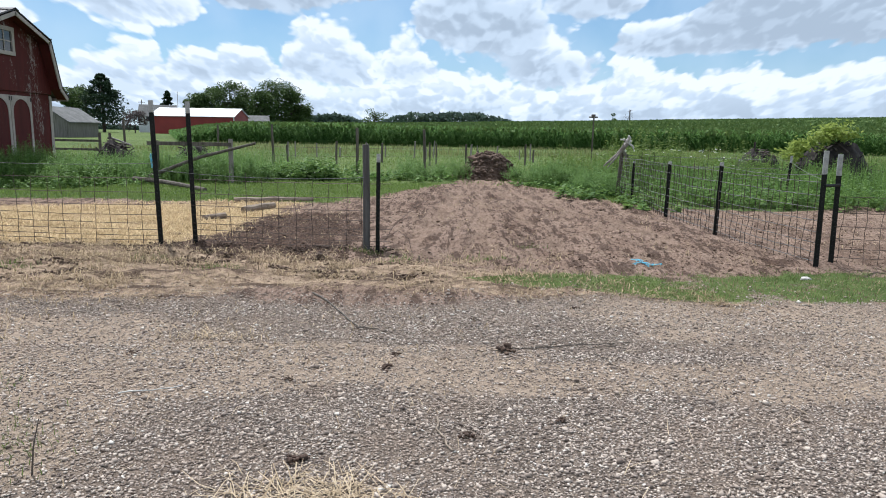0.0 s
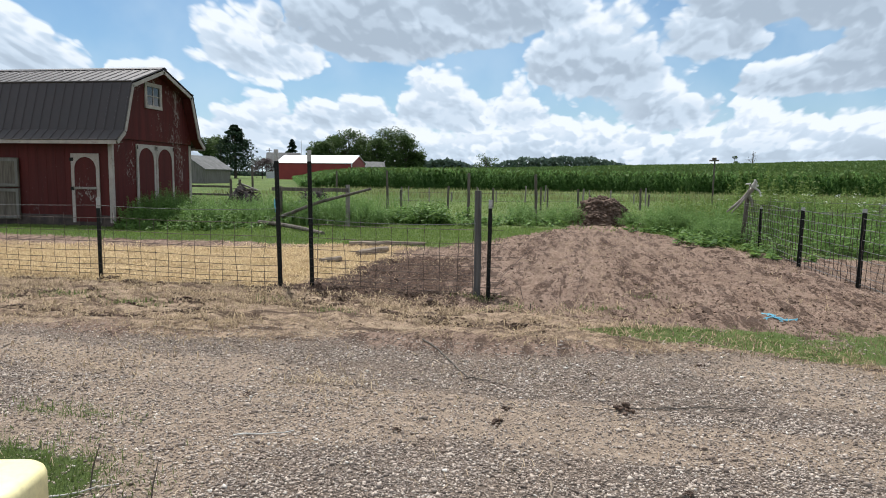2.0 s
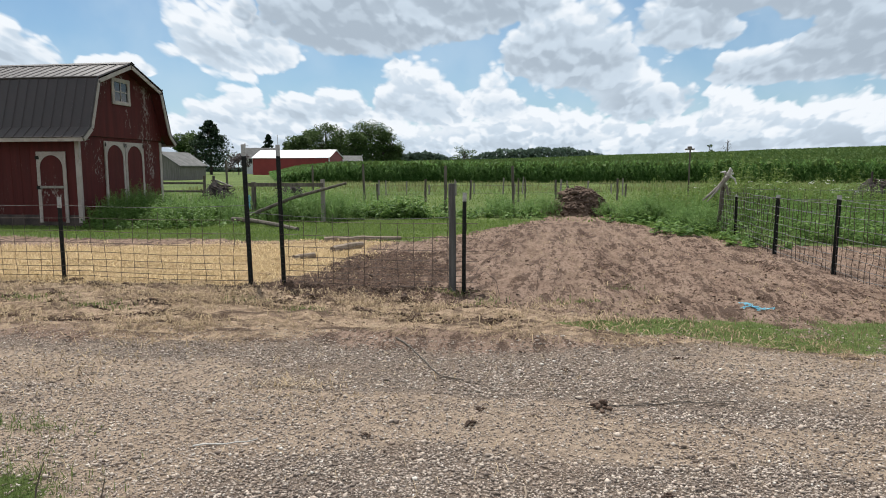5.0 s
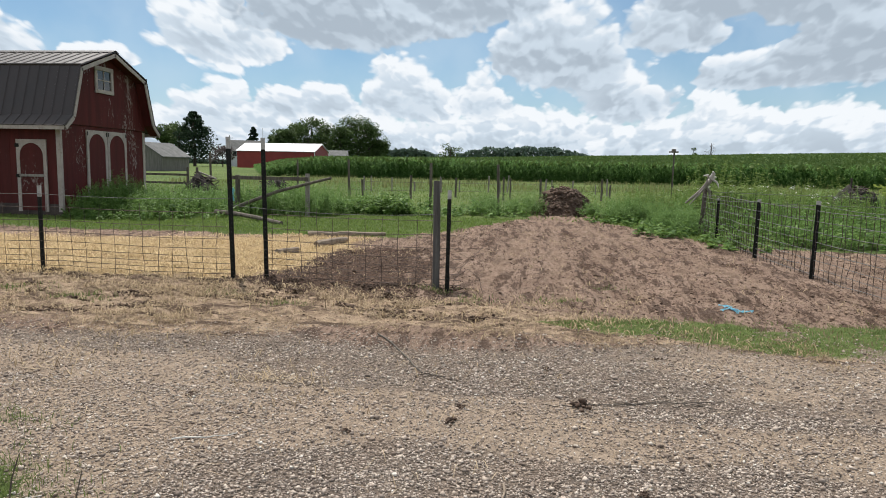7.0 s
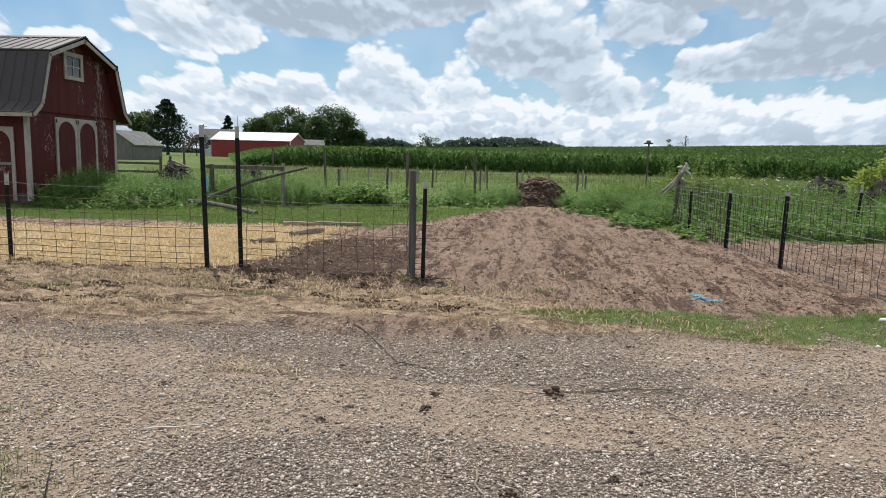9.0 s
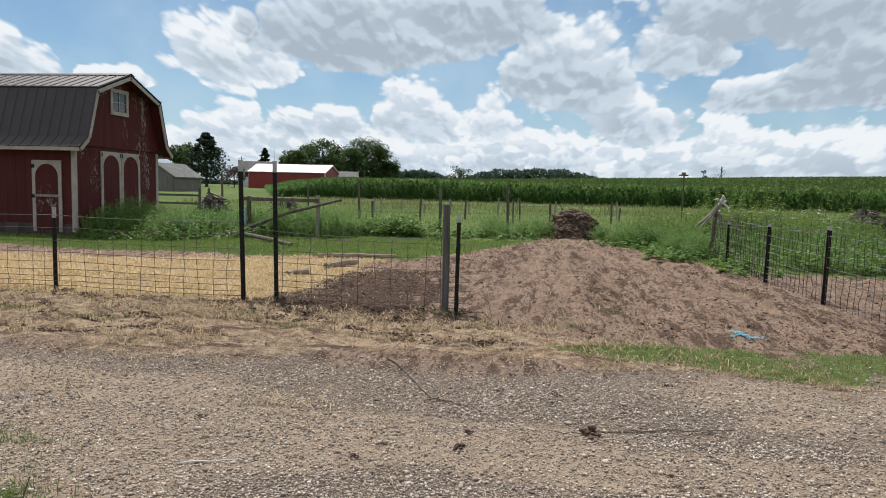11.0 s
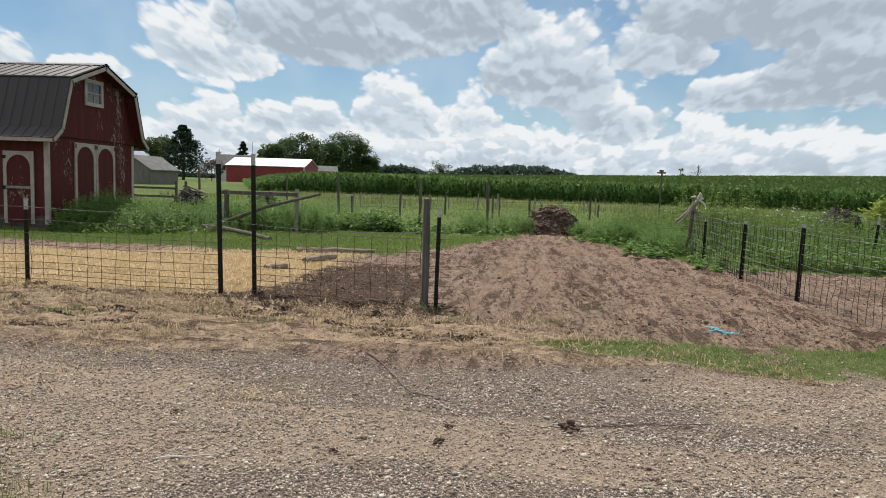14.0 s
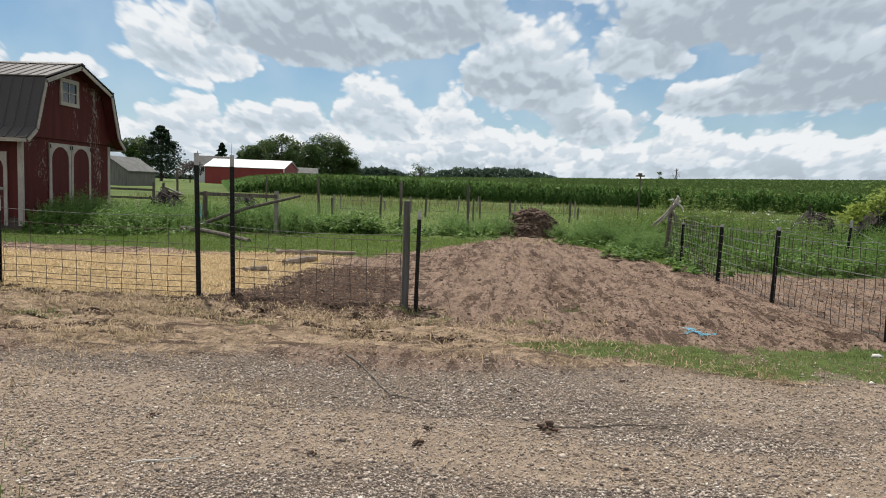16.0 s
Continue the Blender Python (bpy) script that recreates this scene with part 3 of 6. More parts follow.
def masks(x, y):
    """What lies where; the newest answer is kept for the same arrays."""
    if LAST and LAST[0] is x and LAST[1] is y:
        return LAST[2]
    w = vnoise(x * 0.9, y * 0.9, 3, 4) * 0.42
    w2 = vnoise(x * 0.7, y * 0.7, 9, 4) * 0.5
    xx, yy = x + w, y + w2
    m = {}
    m["dirt"] = np.maximum(inside(xx, yy, DIRT, 0.35), inside(xx, yy, PEN, 0.35))
    m["straw"] = inside(xx, yy, STRAW, 0.6)
    m["gravel"] = sstep(5.75 + 0.65 * sstep(x, -0.5, 1.5) + 0.5 * vnoise(x * 0.5, y * 0.5, 5) - y, -0.7, 0.7) * sstep(y, -5.0, -3.0)
    m["dry"] = np.clip(inside(xx, yy, BELT, 0.4) * (0.85 + 0.6 * vnoise(x * 1.4, y * 2.2, 12)), 0, 1)
    m["dry"] = np.maximum(m["dry"], 0.3 * np.exp(-((x + 2.2) / 1.7) ** 2 - ((y - 4.9) / 0.55) ** 2))
    strip = inside(x + 0.4 * w, y + 0.25 * w2, STRIP, 0.25) * (0.78 + 0.7 * vnoise(x * 1.7, y * 2.6, 21))
    tuft = np.exp(-((x + 2.7) / 0.62) ** 2 - ((y - 2.92) / 0.34) ** 2) * 1.3 + 0.55 * np.exp(-((x + 2.95) / 0.4) ** 2 - ((y - 3.75) / 0.12) ** 2)
    far = sstep(yy, 13.0, 14.2) * (1 - m["dirt"])
    left = far * sstep(-x, -3, -1) + 0
    m["turf"] = np.clip(np.maximum.reduce([strip, tuft, np.maximum(far, left) * (1 - 0.4 * m["straw"]), sstep(-y, 3.5, 5.0)]), 0, 1)
    tracks = sum(rut(x, y, a, c, 0.17) for a, c in TRACKS) * sstep(y, 7.2, 8.6)
    m["dark"] = np.clip(-0.6 * tracks + 0.55 * m["dirt"] * sstep(vnoise((x - 0.055 * (y - 19) * (x - 1.2)) * 1.9, y * 0.38, 33, 4), 0.0, 0.5) + inside(xx, yy, [(-3.4, 7.7), (-3.1, 9.4), (-2.8, 11.8), (-1.6, 12.0), (-1.4, 9.5), (-1.2, 7.6)], 0.5) * 1.15
                        + 0.45 * rut(x, y, 1.35, 1.15, 0.4) * (y > 9) + 0.5 * inside(xx, yy, [(1.2, 7.4), (1.0, 11), (3.9, 11.5), (4.0, 7.4)], 0.6) * vnoise(x * 1.6, y * 0.5, 31), 0, 1)
    m["bare"] = m["gravel"] * (1 - sstep(vnoise(x * 0.42 + 3, y * 1.0, 61, 4), -0.26, 0.10))
    m["pale"] = np.clip(0.85 * tracks * (0.6 + 0.9 * vnoise(x * 1.3, y * 0.7, 36, 3)) + 0.6 * inside(xx, yy, PEN, 0.4) + inside(xx, yy, [(-1.0, 7.0), (-1.2, 9.0), (-0.9, 13.0), (0.2, 17.0), (1.0, 14.0), (0.9, 9.5), (1.2, 7.0)], 0.5) * 0.35 + 0.5 * np.exp(-((x - 3.1) / 0.22) ** 2 - ((y - 10.4) / 1.6) ** 2)
                        + 0.4 * inside(xx, yy, [(1.0, 14), (0.8, 18), (2.4, 18), (2.8, 14)], 0.6), 0, 1)
    LAST[:] = [x, y, m]
    return m


def lay(x, y):
    """The lie of the land: flat by the drive, rising slowly under the corn field."""
    az = np.clip(x / np.maximum(y, 1.0), -0.6, 0.62)
    top = np.maximum(2.75 + 6.3 * az, 0.45)
    t = np.clip((y - 74) / 130, 0, 1)
    z = top * t * (1.25 - 0.25 * t)
    z = np.where(y > 204, top * np.clip(1 - (y - 204) / 900, 0.2, 1), z)
    z = np.where(y > 74, z, 0.0)
    z = z - 0.16 * sstep(-x, 7, 10) * sstep(y, 14, 17) * sstep(-y, -34, -26)
    return z


def relief(x, y, m=None):
    m = m or masks(x, y)
    near = sstep(-y, -26, -20)
    d = m["dirt"] * near
    z = d * (0.045 * vnoise(x * 2.2, y * 1.4, 41, 3) + 0.055 * vnoise(x * 5.0, y * 3.2, 42, 3) * (0.35 + 0.65 * sstep(vnoise(x * 0.8, y * 0.5, 48, 2), -0.15, 0.3)))
    ruts = sum(rut(x, y, a, c, 0.16) for a, c in TRACKS)
    z -= d * (0.045 * ruts + 0.018 * ruts * np.sin(y * 36)) * sstep(y, 7.4, 8.8)
    z += d * 0.035 * vnoise((x - 0.055 * (y - 19) * (x - 1.2)) * 3.4, y * 0.9, 49, 3) + d * 0.03 * vnoise(x * 11, y * 11, 50, 2)
    z += 0.05 * m["dark"] * near * np.abs(vnoise(x * 3.6, y * 3.6, 44, 3))
    z += 0.022 * vnoise(x * 0.6, y * 0.6, 45, 3) * near
    z += (1 - m["gravel"]) * near * (0.03 + 0.035 * m["dry"]) * vnoise(x * 5, y * 5, 46, 3)
    z += 0.030 * m["dry"] * near * np.abs(vnoise(x * 2.2, y * 6.5, 47, 3))
    z -= 0.03 * m["gravel"] * near
    return z


def steps(*spans):
    out = [np.arange(a, b, s) for a, b, s in spans]
    return np.concatenate(out)


gx = steps((-2600, -600, 250), (-600, -120, 40), (-120, -30, 5), (-30, -9.5, 0.6), (-9.5, 6.5, 0.065), (6.5, 16, 0.35), (16, 40, 2), (40, 160, 6), (160, 700, 45), (700, 2601, 250))
gy = steps((-1500, -200, 200), (-200, -20, 20), (-20, 1.4, 1.2), (1.4, 14, 0.065), (14, 24, 0.14), (24, 72, 1.5), (72, 260, 4), (260, 900, 40), (900, 3001, 200))
GX, GY = np.meshgrid(gx, gy)
fx, fy = GX.ravel(), GY.ravel()
mk = masks(fx, fy)
fz = lay(fx, fy) + relief(fx, fy, mk)
idx = np.arange(len(fx)).reshape(len(gy), len(gx))
quads = np.stack([idx[:-1, :-1], idx[:-1, 1:], idx[1:, 1:], idx[1:, :-1]], -1).reshape(-1, 4)
gme = fast_mesh("ground", np.stack([fx, fy, fz], 1), quads)
for key in ("gravel", "bare", "straw", "dry", "turf", "dark", "pale"):
    gme.attributes.new(key, "FLOAT", "POINT").data.foreach_set("value", mk[key].astype(np.float32))
gme.polygons.foreach_set("use_smooth", np.ones(len(quads), bool))
ground = solo("ground", gme, "ground", "bare farmyard ground of gravel, dirt, straw and turf", "ground", kind="structure")

FIELD = fz.reshape(len(gy), len(gx))


def gz(x, y):
    """Height of the ground's surface at one place or at arrays of places."""
    xa, ya = np.atleast_1d(np.asarray(x, float)), np.atleast_1d(np.asarray(y, float))
    i = np.clip(np.searchsorted(gx, xa) - 1, 0, len(gx) - 2)
    j = np.clip(np.searchsorted(gy, ya) - 1, 0, len(gy) - 2)
    u, v = (xa - gx[i]) / (gx[i + 1] - gx[i]), (ya - gy[j]) / (gy[j + 1] - gy[j])
    z = (FIELD[j, i] * (1 - u) + FIELD[j, i + 1] * u) * (1 - v) + (FIELD[j + 1, i] * (1 - u) + FIELD[j + 1, i + 1] * u) * v
    return z if np.ndim(x) else float(z[0])


# ---- scatter helpers ----
def blades(name, x, y, h, w, material, label, category, lean=0.35, z=None, flat=False):
    """One blade (a bent tapered strip) at each place."""
    n = len(x)
    z = gz(x, y) if z is None else z
    a = RNG.uniform(0, 2 * np.pi, n)
    b = RNG.uniform(0, 2 * np.pi, n)
    l = np.abs(RNG.normal(0, lean, n))
    c, s = np.cos(a), np.sin(a)
    side = np.stack([np.cos(b), np.sin(b), np.zeros(n)], 1) * (w / 2)[:, None]
    base = np.stack([x, y, z - 0.01], 1)
    if flat:
        mid = base + np.stack([c * h * 0.5, s * h * 0.5, np.abs(RNG.normal(0.02, 0.02, n)) + 0.018], 1)
        tip = base + np.stack([c * h, s * h, np.abs(RNG.normal(0.01, 0.02, n)) + 0.014], 1)
        side = np.stack([-s, c, np.zeros(n)], 1) * (w / 2)[:, None]
        base = base + np.array([0, 0, 0.02])
        v = np.stack([base - side, base + side, mid + side, mid - side, tip + side * 0.7, tip - side * 0.7], 1)
    else:
        mid = base + np.stack([c * l * h * 0.25, s * l * h * 0.25, h * 0.55], 1)
        tip = base + np.stack([c * l * h * 0.9, s * l * h * 0.9, h * (1 - 0.25 * np.minimum(l, 2))], 1)
        v = np.stack([base - side, base + side, mid + side * 0.8, mid - side * 0.8, tip + side * 0.12, tip - side * 0.12], 1)
    f = np.array([[0, 1, 2, 3], [3, 2, 4, 5]])
    faces = (np.arange(n)[:, None, None] * 6 + f[None]).reshape(-1, 4)
    return solo(name, fast_mesh(name, v.reshape(-1, 3), faces), material, label, category, kind="stuff")


def leaf_cloud(points, size, flatness=0.4, up=0.5):
    """A bent diamond leaf at each point, in any direction."""
    n = len(points)
    size = np.broadcast_to(np.asarray(size, float), (n,)) * RNG.uniform(0.6, 1.35, n)
    d = RNG.normal(0, 1, (n, 3))
    d[:, 2] = d[:, 2] * flatness + up * 0.4
    d /= np.linalg.norm(d, axis=1)[:, None]
    q = np.cross(d, RNG.normal(0, 1, (n, 3)))
    q /= np.linalg.norm(q, axis=1)[:, None] + 1e-9
    s = size[:, None]
    v = np.stack([points - d * s * 0.5, points + q * s * 0.28, points + d * s * 0.5, points - q * s * 0.28], 1)
    return v.reshape(-1, 3), np.arange(n * 4).reshape(-1, 4)


def spread_leaves(points, d, size, ratio, wobble=0.35):
    """Leaves along given directions, their faces turned up to the light."""
    n = len(points)
    d = d / (np.linalg.norm(d, axis=1)[:, None] + 1e-9)
    q = np.cross(d, np.array([0.0, 0.0, 1.0])) + RNG.normal(0, wobble, (n, 3))
    q /= np.linalg.norm(q, axis=1)[:, None] + 1e-9
    s = (np.broadcast_to(np.asarray(size, float), (n,)) * RNG.uniform(0.6, 1.35, n))[:, None]
    v = np.stack([points - d * s * 0.5, points + q * s * ratio - d * s * 0.08, points + d * s * 0.5 - np.array([0, 0, 1.0]) * s * 0.12, points - q * s * ratio - d * s * 0.08], 1)
    return v.reshape(-1, 3), np.arange(n * 4).reshape(-1, 4)


def pick(n, poly_fn, x0, x1, y0, y1):
    """n random places in a box, kept by a density function."""
    x, y = RNG.uniform(x0, x1, n), RNG.uniform(y0, y1, n)
    keep = RNG.uniform(0, 1, n) < poly_fn(x, y)
    return x[keep], y[keep]


# ---- the red gambrel barn ----
BX0, BX1, BY0, BY1 = -24.0, -12.8, 17.98, 22.22      # walls
RIDGE, KNEE, EAVE = 4.72, 4.08, 2.42
BASE = -0.4


def barn():
    b = thing("barn", 0, 0, 0, "small red gambrel barn with brown ribbed metal roof and cream trim", "barn")
    # long wall to the yard, in lengths between the openings
    wall = part("front_wall", boxes((BX0, -17.52, BY0, BY0 + 0.12, BASE, 2.3), (-17.52, -16.62, BY0, BY0 + 0.12, 1.98, 2.3), (-16.62, BX1, BY0, BY0 + 0.12, BASE, 2.3), (-17.52, -16.62, BY0, BY0 + 0.12, BASE, -0.1)), "red", b)
    x = BX0 + 0.2
    groove = box(bmesh.new(), -0.009, 0.009, -0.006, 0.0, -0.1, 2.28)
    gm = bm_mesh("batten", groove)
    gm.materials.append(M["red"])
    while x < BX1 - 0.15:
        if not (-17.6 < x < -16.55 or -14.2 < x < -13.1):
            o = part("batten", gm, "red", wall)
            o.location = (x, BY0, 0)
        x += 0.305
    # thin dark band over the wall's lowest part, on both sides of the doorway
    for x0, x1 in ((BX0, -17.53), (-16.61, BX1)):
        part("wall_foot_band", boxes((x0, x1, BY0 - 0.022, BY0 - 0.007, BASE, 0.17 if x0 > -18 else 0.15), bevel=0.004), "roughbrown", b, "dark band along the foot of the front wall")
    part("back_wall", boxes((BX0, BX1, BY1 - 0.12, BY1, BASE, 2.3)), "red", b)
    part("end_wall", boxes((BX0, BX0 + 0.12, BY0 + 0.12, BY1 - 0.12, BASE, 2.3)), "red", b)
    part("floor", boxes((BX0 + 0.12, BX1 - 0.12, BY0 + 0.12, BY1 - 0.12, BASE, -0.08)), "soil", b)
    part("gable_wall", boxes((BX1 - 0.12, BX1, BY0 + 0.12, BY1 - 0.12, BASE, 2.42)), "redworn", b, "red boards with flaking paint")
    part("gable_skirt", boxes((BX1 - 0.12, BX1 - 0.004, BY0 + 0.0, BY0 + 0.119, BASE, 2.3)), "redworn", b)
    up = [(18.0, 2.43), (22.2, 2.43), (22.15, 2.75), (21.62, 4.02), (20.1, 4.62), (18.6, 4.02), (18.05, 2.75)]
    part("upper_gable_wall", prism(bmesh.new(), up, "x", BX1 - 0.06, BX1 + 0.05), "redworn", b, "red boards with flaking paint")
    part("upper_end_wall", prism(bmesh.new(), up, "x", BX0, BX0 + 0.1), "red", b)
    # roof: four slopes and a flared skirt, as thin sheets with ribs
    X0, X1 = BX0 - 0.3, BX1 + 0.42
    slopes = {"upper_roof_front": ((20.1, RIDGE), (18.42, KNEE)), "upper_roof_back": ((20.1, RIDGE), (21.78, KNEE)),
              "lower_roof_front": ((18.42, KNEE), (17.98, 2.66)), "lower_roof_back": ((21.78, KNEE), (22.22, 2.66)),
              "eave_flare_front": ((17.98, 2.66), (17.62, 2.36)), "eave_flare_back": ((22.22, 2.66), (22.58, 2.36))}
    for name, ((ya, za), (yb, zb)) in slopes.items():
        d = Vector((0, yb - ya, zb - za))
        nrm = Vector((0, -d.z, d.y)).normalized()
        if nrm.z < 0:
            nrm = -nrm
        bm = bmesh.new()
        o = nrm * 0.02
        quad = [(ya, za), (yb, zb), (yb - o.y, zb - o.z), (ya - o.y, za - o.z)]
        prism(bm, quad, "x", X0, X1)
        sheet = part(name, bm, "roof", b, "brown ribbed metal roofing")
        rib = bmesh.new()
        t = nrm * 0.022
        side = [(ya, za), (yb, zb)]
        a0, a1 = Vector((0, ya, za)), Vector((0, yb, zb))
        vs = []
        for e in (a0, a1):
            for dx, k in ((-0.030, 0.0), (-0.012, 1.0), (0.012, 1.0), (0.030, 0.0)):
                vs.append(rib.verts.new(e + Vector((dx, 0, 0)) + t * k))
        for i in range(3):
            rib.faces.new((vs[i], vs[i + 1], vs[i + 5], vs[i + 4]))
        rib.faces.new(vs[:4])
        rib.faces.new(vs[4:][::-1])
        rm = bm_mesh("rib", rib)
        rm.materials.append(M["roof"])
        x = X1 - 0.03
        while x > X0:
            r = part("rib", rm, "roof", sheet)
            r.location.x = x
            x -= 0.305
    part("ridge_cap", prism(bmesh.new(), [(19.93, RIDGE - 0.035), (20.1, RIDGE + 0.035), (20.27, RIDGE - 0.035), (20.1, RIDGE + 0.022)], "x", X0, X1 + 0.01), "roof", b)
    for i, (y0, z0) in enumerate(((18.42, KNEE), (21.78, KNEE))):
        part("knee_flashing", tube(bmesh.new(), [(X0, y0, z0 + 0.01), (X1, y0, z0 + 0.01)], 0.03, 6), "roof", b)
    # rake boards along the gable
    line = [(17.66, 2.33), (18.02, 2.64), (18.45, 4.02), (20.1, 4.66), (21.75, 4.02), (22.18, 2.64), (22.54, 2.33)]
    for (ya, za), (yb, zb) in zip(line, line[1:]):
        d = Vector((0, yb - ya, zb - za)).normalized()
        nn = Vector((0, d.z, -d.y)) * 0.11
        part("rake_board", prism(bmesh.new(), [(ya, za), (yb, zb), (yb + nn.y, zb + nn.z), (ya + nn.y, za + nn.z)], "x", X1 - 0.035, X1 - 0.006), "trim", b, "worn cream rake board")
    sof = [(17.66, 2.31), (18.02, 2.62), (18.45, 4.0), (20.1, 4.64), (21.75, 4.0), (22.18, 2.62), (22.54, 2.31), (22.5, 2.29), (22.15, 2.6), (21.7, 3.96), (20.1, 4.58), (18.5, 3.96), (18.06, 2.6), (17.7, 2.29)]
    part("rake_soffit", prism(bmesh.new(), sof, "x", BX1 + 0.052, X1 - 0.037), "red", b)
    part("eave_board", boxes((X0, X1 - 0.04, 17.64, 17.665, 2.24, 2.35)), "trim", b, "worn cream eave board")
    part("eave_soffit", boxes((X0, X1 - 0.04, 17.667, BY0 - 0.002, 2.29, 2.31)), "darkwood", b)
    part("back_eave_board", boxes((X0, X1 - 0.04, 22.535, 22.56, 2.24, 2.35)), "trim", b)
    for x0, x1 in ((-12.90, -12.79), (-17.78, -17.66)):
        part("corner_board", boxes((x0, x1, BY0 - 0.03, BY0 - 0.008, -0.05, 2.27), bevel=0.004), "trim", b, "worn cream corner board")
    part("corner_board", boxes((BX1 + 0.004, BX1 + 0.028, BY0 - 0.03, BY0 + 0.06, -0.05, 2.38), bevel=0.004), "trim", b)
    part("corner_board", boxes((BX1 + 0.004, BX1 + 0.028, BY1 - 0.13, BY1 + 0.0, -0.05, 2.38), bevel=0.004), "trim", b)
    # doors
    arched_door(b, -14.11, -13.2, 1.97, "y")
    for y0, y1 in ((19.09, 20.08), (20.10, 21.10)):
        arched_door(b, y0, y1, 2.31, "x")
    d = part("stall_door", boxes((-0.40, 0.40, -0.025, 0.025, 0.0, 0.93), (-0.40, 0.40, -0.025, 0.025, 0.955, 1.83), bevel=0.006), "darkwood", b, "grey open stall door in two leaves")
    d.location, d.rotation_euler = (-16.22, BY0 - 0.12, 0.0), (0, 0, radians(6))
    part("frame_board", boxes((-0.38, -0.30, -0.045, -0.027, 0.04, 0.9), (0.30, 0.38, -0.045, -0.027, 0.04, 0.9), (-0.30, 0.30, -0.045, -0.027, 0.04, 0.12), (-0.30, 0.30, -0.045, -0.027, 0.82, 0.9), bevel=0.003), "greyboard", d)
    part("frame_board", boxes((-0.38, -0.30, -0.045, -0.027, 0.98, 1.8), (0.30, 0.38, -0.045, -0.027, 0.98, 1.8), (-0.30, 0.30, -0.045, -0.027, 0.98, 1.06), (-0.30, 0.30, -0.045, -0.027, 1.72, 1.8), bevel=0.003), "greyboard", d)
    # window high in the gable
    w = part("window", boxes((BX1 + 0.052, BX1 + 0.058, 19.62, 20.38, 3.52, 4.16)), "glass", b, "small dark four-pane window")
    part("window_frame", boxes((BX1 + 0.052, BX1 + 0.10, 19.55, 20.45, 4.12, 4.24), (BX1 + 0.052, BX1 + 0.10, 19.55, 20.45, 3.44, 3.55), (BX1 + 0.052, BX1 + 0.095, 19.55, 19.66, 3.55, 4.12), (BX1 + 0.052, BX1 + 0.095, 20.34, 20.45, 3.55, 4.12), bevel=0.004), "trim", w)
    part("muntin", boxes((BX1 + 0.06, BX1 + 0.075, 19.985, 20.015, 3.55, 4.12), (BX1 + 0.06, BX1 + 0.074, 19.66, 20.34, 3.82, 3.85)), "trim", w)
    return b


def arched_door(parent, a, b, top, axis):
    """A red door under a cream arched surround; a..b along the wall."""
    w = b - a
    def P(u, d):                       # u along the wall, d out from it
        return (u, BY0 - d) if axis == "y" else (u, BX1 + d)
    bm = bmesh.new()
    lo, hi = (BY0 - 0.045, BY0 - 0.012) if axis == "y" else (BX1 + 0.012, BX1 + 0.05)
    jamb = 0.10
    r, cx, spring = w / 2 - jamb, (a + b) / 2, top - 0.10 - (w / 2 - jamb)
    arc = [(cx + r * math.cos(math.pi * i / 14), spring + r * math.sin(math.pi * i / 14)) for i in range(15)]
    panel = [(a + jamb, -0.02)] + [(a + jamb, spring)] + arc[::-1][1:-1] + [(b - jamb, spring), (b - jamb, -0.02)]
    door = part("door", prism(bmesh.new(), [(u, v) for u, v in panel], axis, lo + 0.002, hi - 0.014) if axis == "x" else prism(bmesh.new(), panel, axis, lo + 0.014, hi - 0.002), "red", parent, "red arched barn door in a cream surround")
    # surround: jambs and spandrels as one board with the arch cut out
    outer = [(b, -0.05), (b, top), (a, top), (a, -0.05), (a + jamb, -0.05), (a + jamb, spring)] + arc[::-1][1:-1] + [(b - jamb, spring), (b - jamb, -0.05)]
    bm = bmesh.new()
    def p(u, v, q):
        return (q, u, v) if axis == "x" else (u, q, v)
    for q in (lo, hi):
        inner = [bm.verts.new(p(u, v, q)) for u, v in [(a + jamb, -0.05), (a + jamb, spring)] + arc[::-1][1:-1] + [(b - jamb, spring), (b - jamb, -0.05)]]
        edge = [(a, -0.05), (a, spring)] + [(a + w * (i / 14), top) for i in range(1, 14)] + [(b, spring), (b, -0.05)]
        edge[2], edge[-3] = (a, top), (b, top)
        out = [bm.verts.new(p(u, v, q)) for u, v in edge]
        for i in range(len(inner) - 1):
            bm.faces.new((inner[i], inner[i + 1], out[i + 1], out[i]))
    bm.verts.ensure_lookup_table()
    n = 17
    for off in (0, n):
        for i in range(n - 1):
            v0, v1, v2, v3 = bm.verts[off + i], bm.verts[off + i + 1], bm.verts[2 * n + off + i + 1], bm.verts[2 * n + off + i]
            bm.faces.new((v0, v1, v2, v3))
    part("arch_surround", bm, "trim", door, "worn cream arched surround")
    if axis == "y":
        part("latch_bar", boxes((a + 0.08, b - 0.08, lo - 0.022, lo - 0.002, 0.93, 1.0), bevel=0.004), "oldwood", door)
        for z in (0.9, 1.75):
            part("hinge", boxes((a - 0.03, a + 0.09, lo - 0.012, lo - 0.002, z, z + 0.1), bevel=0.003), "tpost", door)
    else:
        part("hinge", boxes((hi + 0.002, hi + 0.012, a + 0.02, a + 0.06, top - 0.16, top - 0.04), bevel=0.003), "tpost", door)
        part("hinge", boxes((hi + 0.002, hi + 0.012, b - 0.06, b - 0.02, top - 0.16, top - 0.04), bevel=0.003), "tpost", door)


barn()


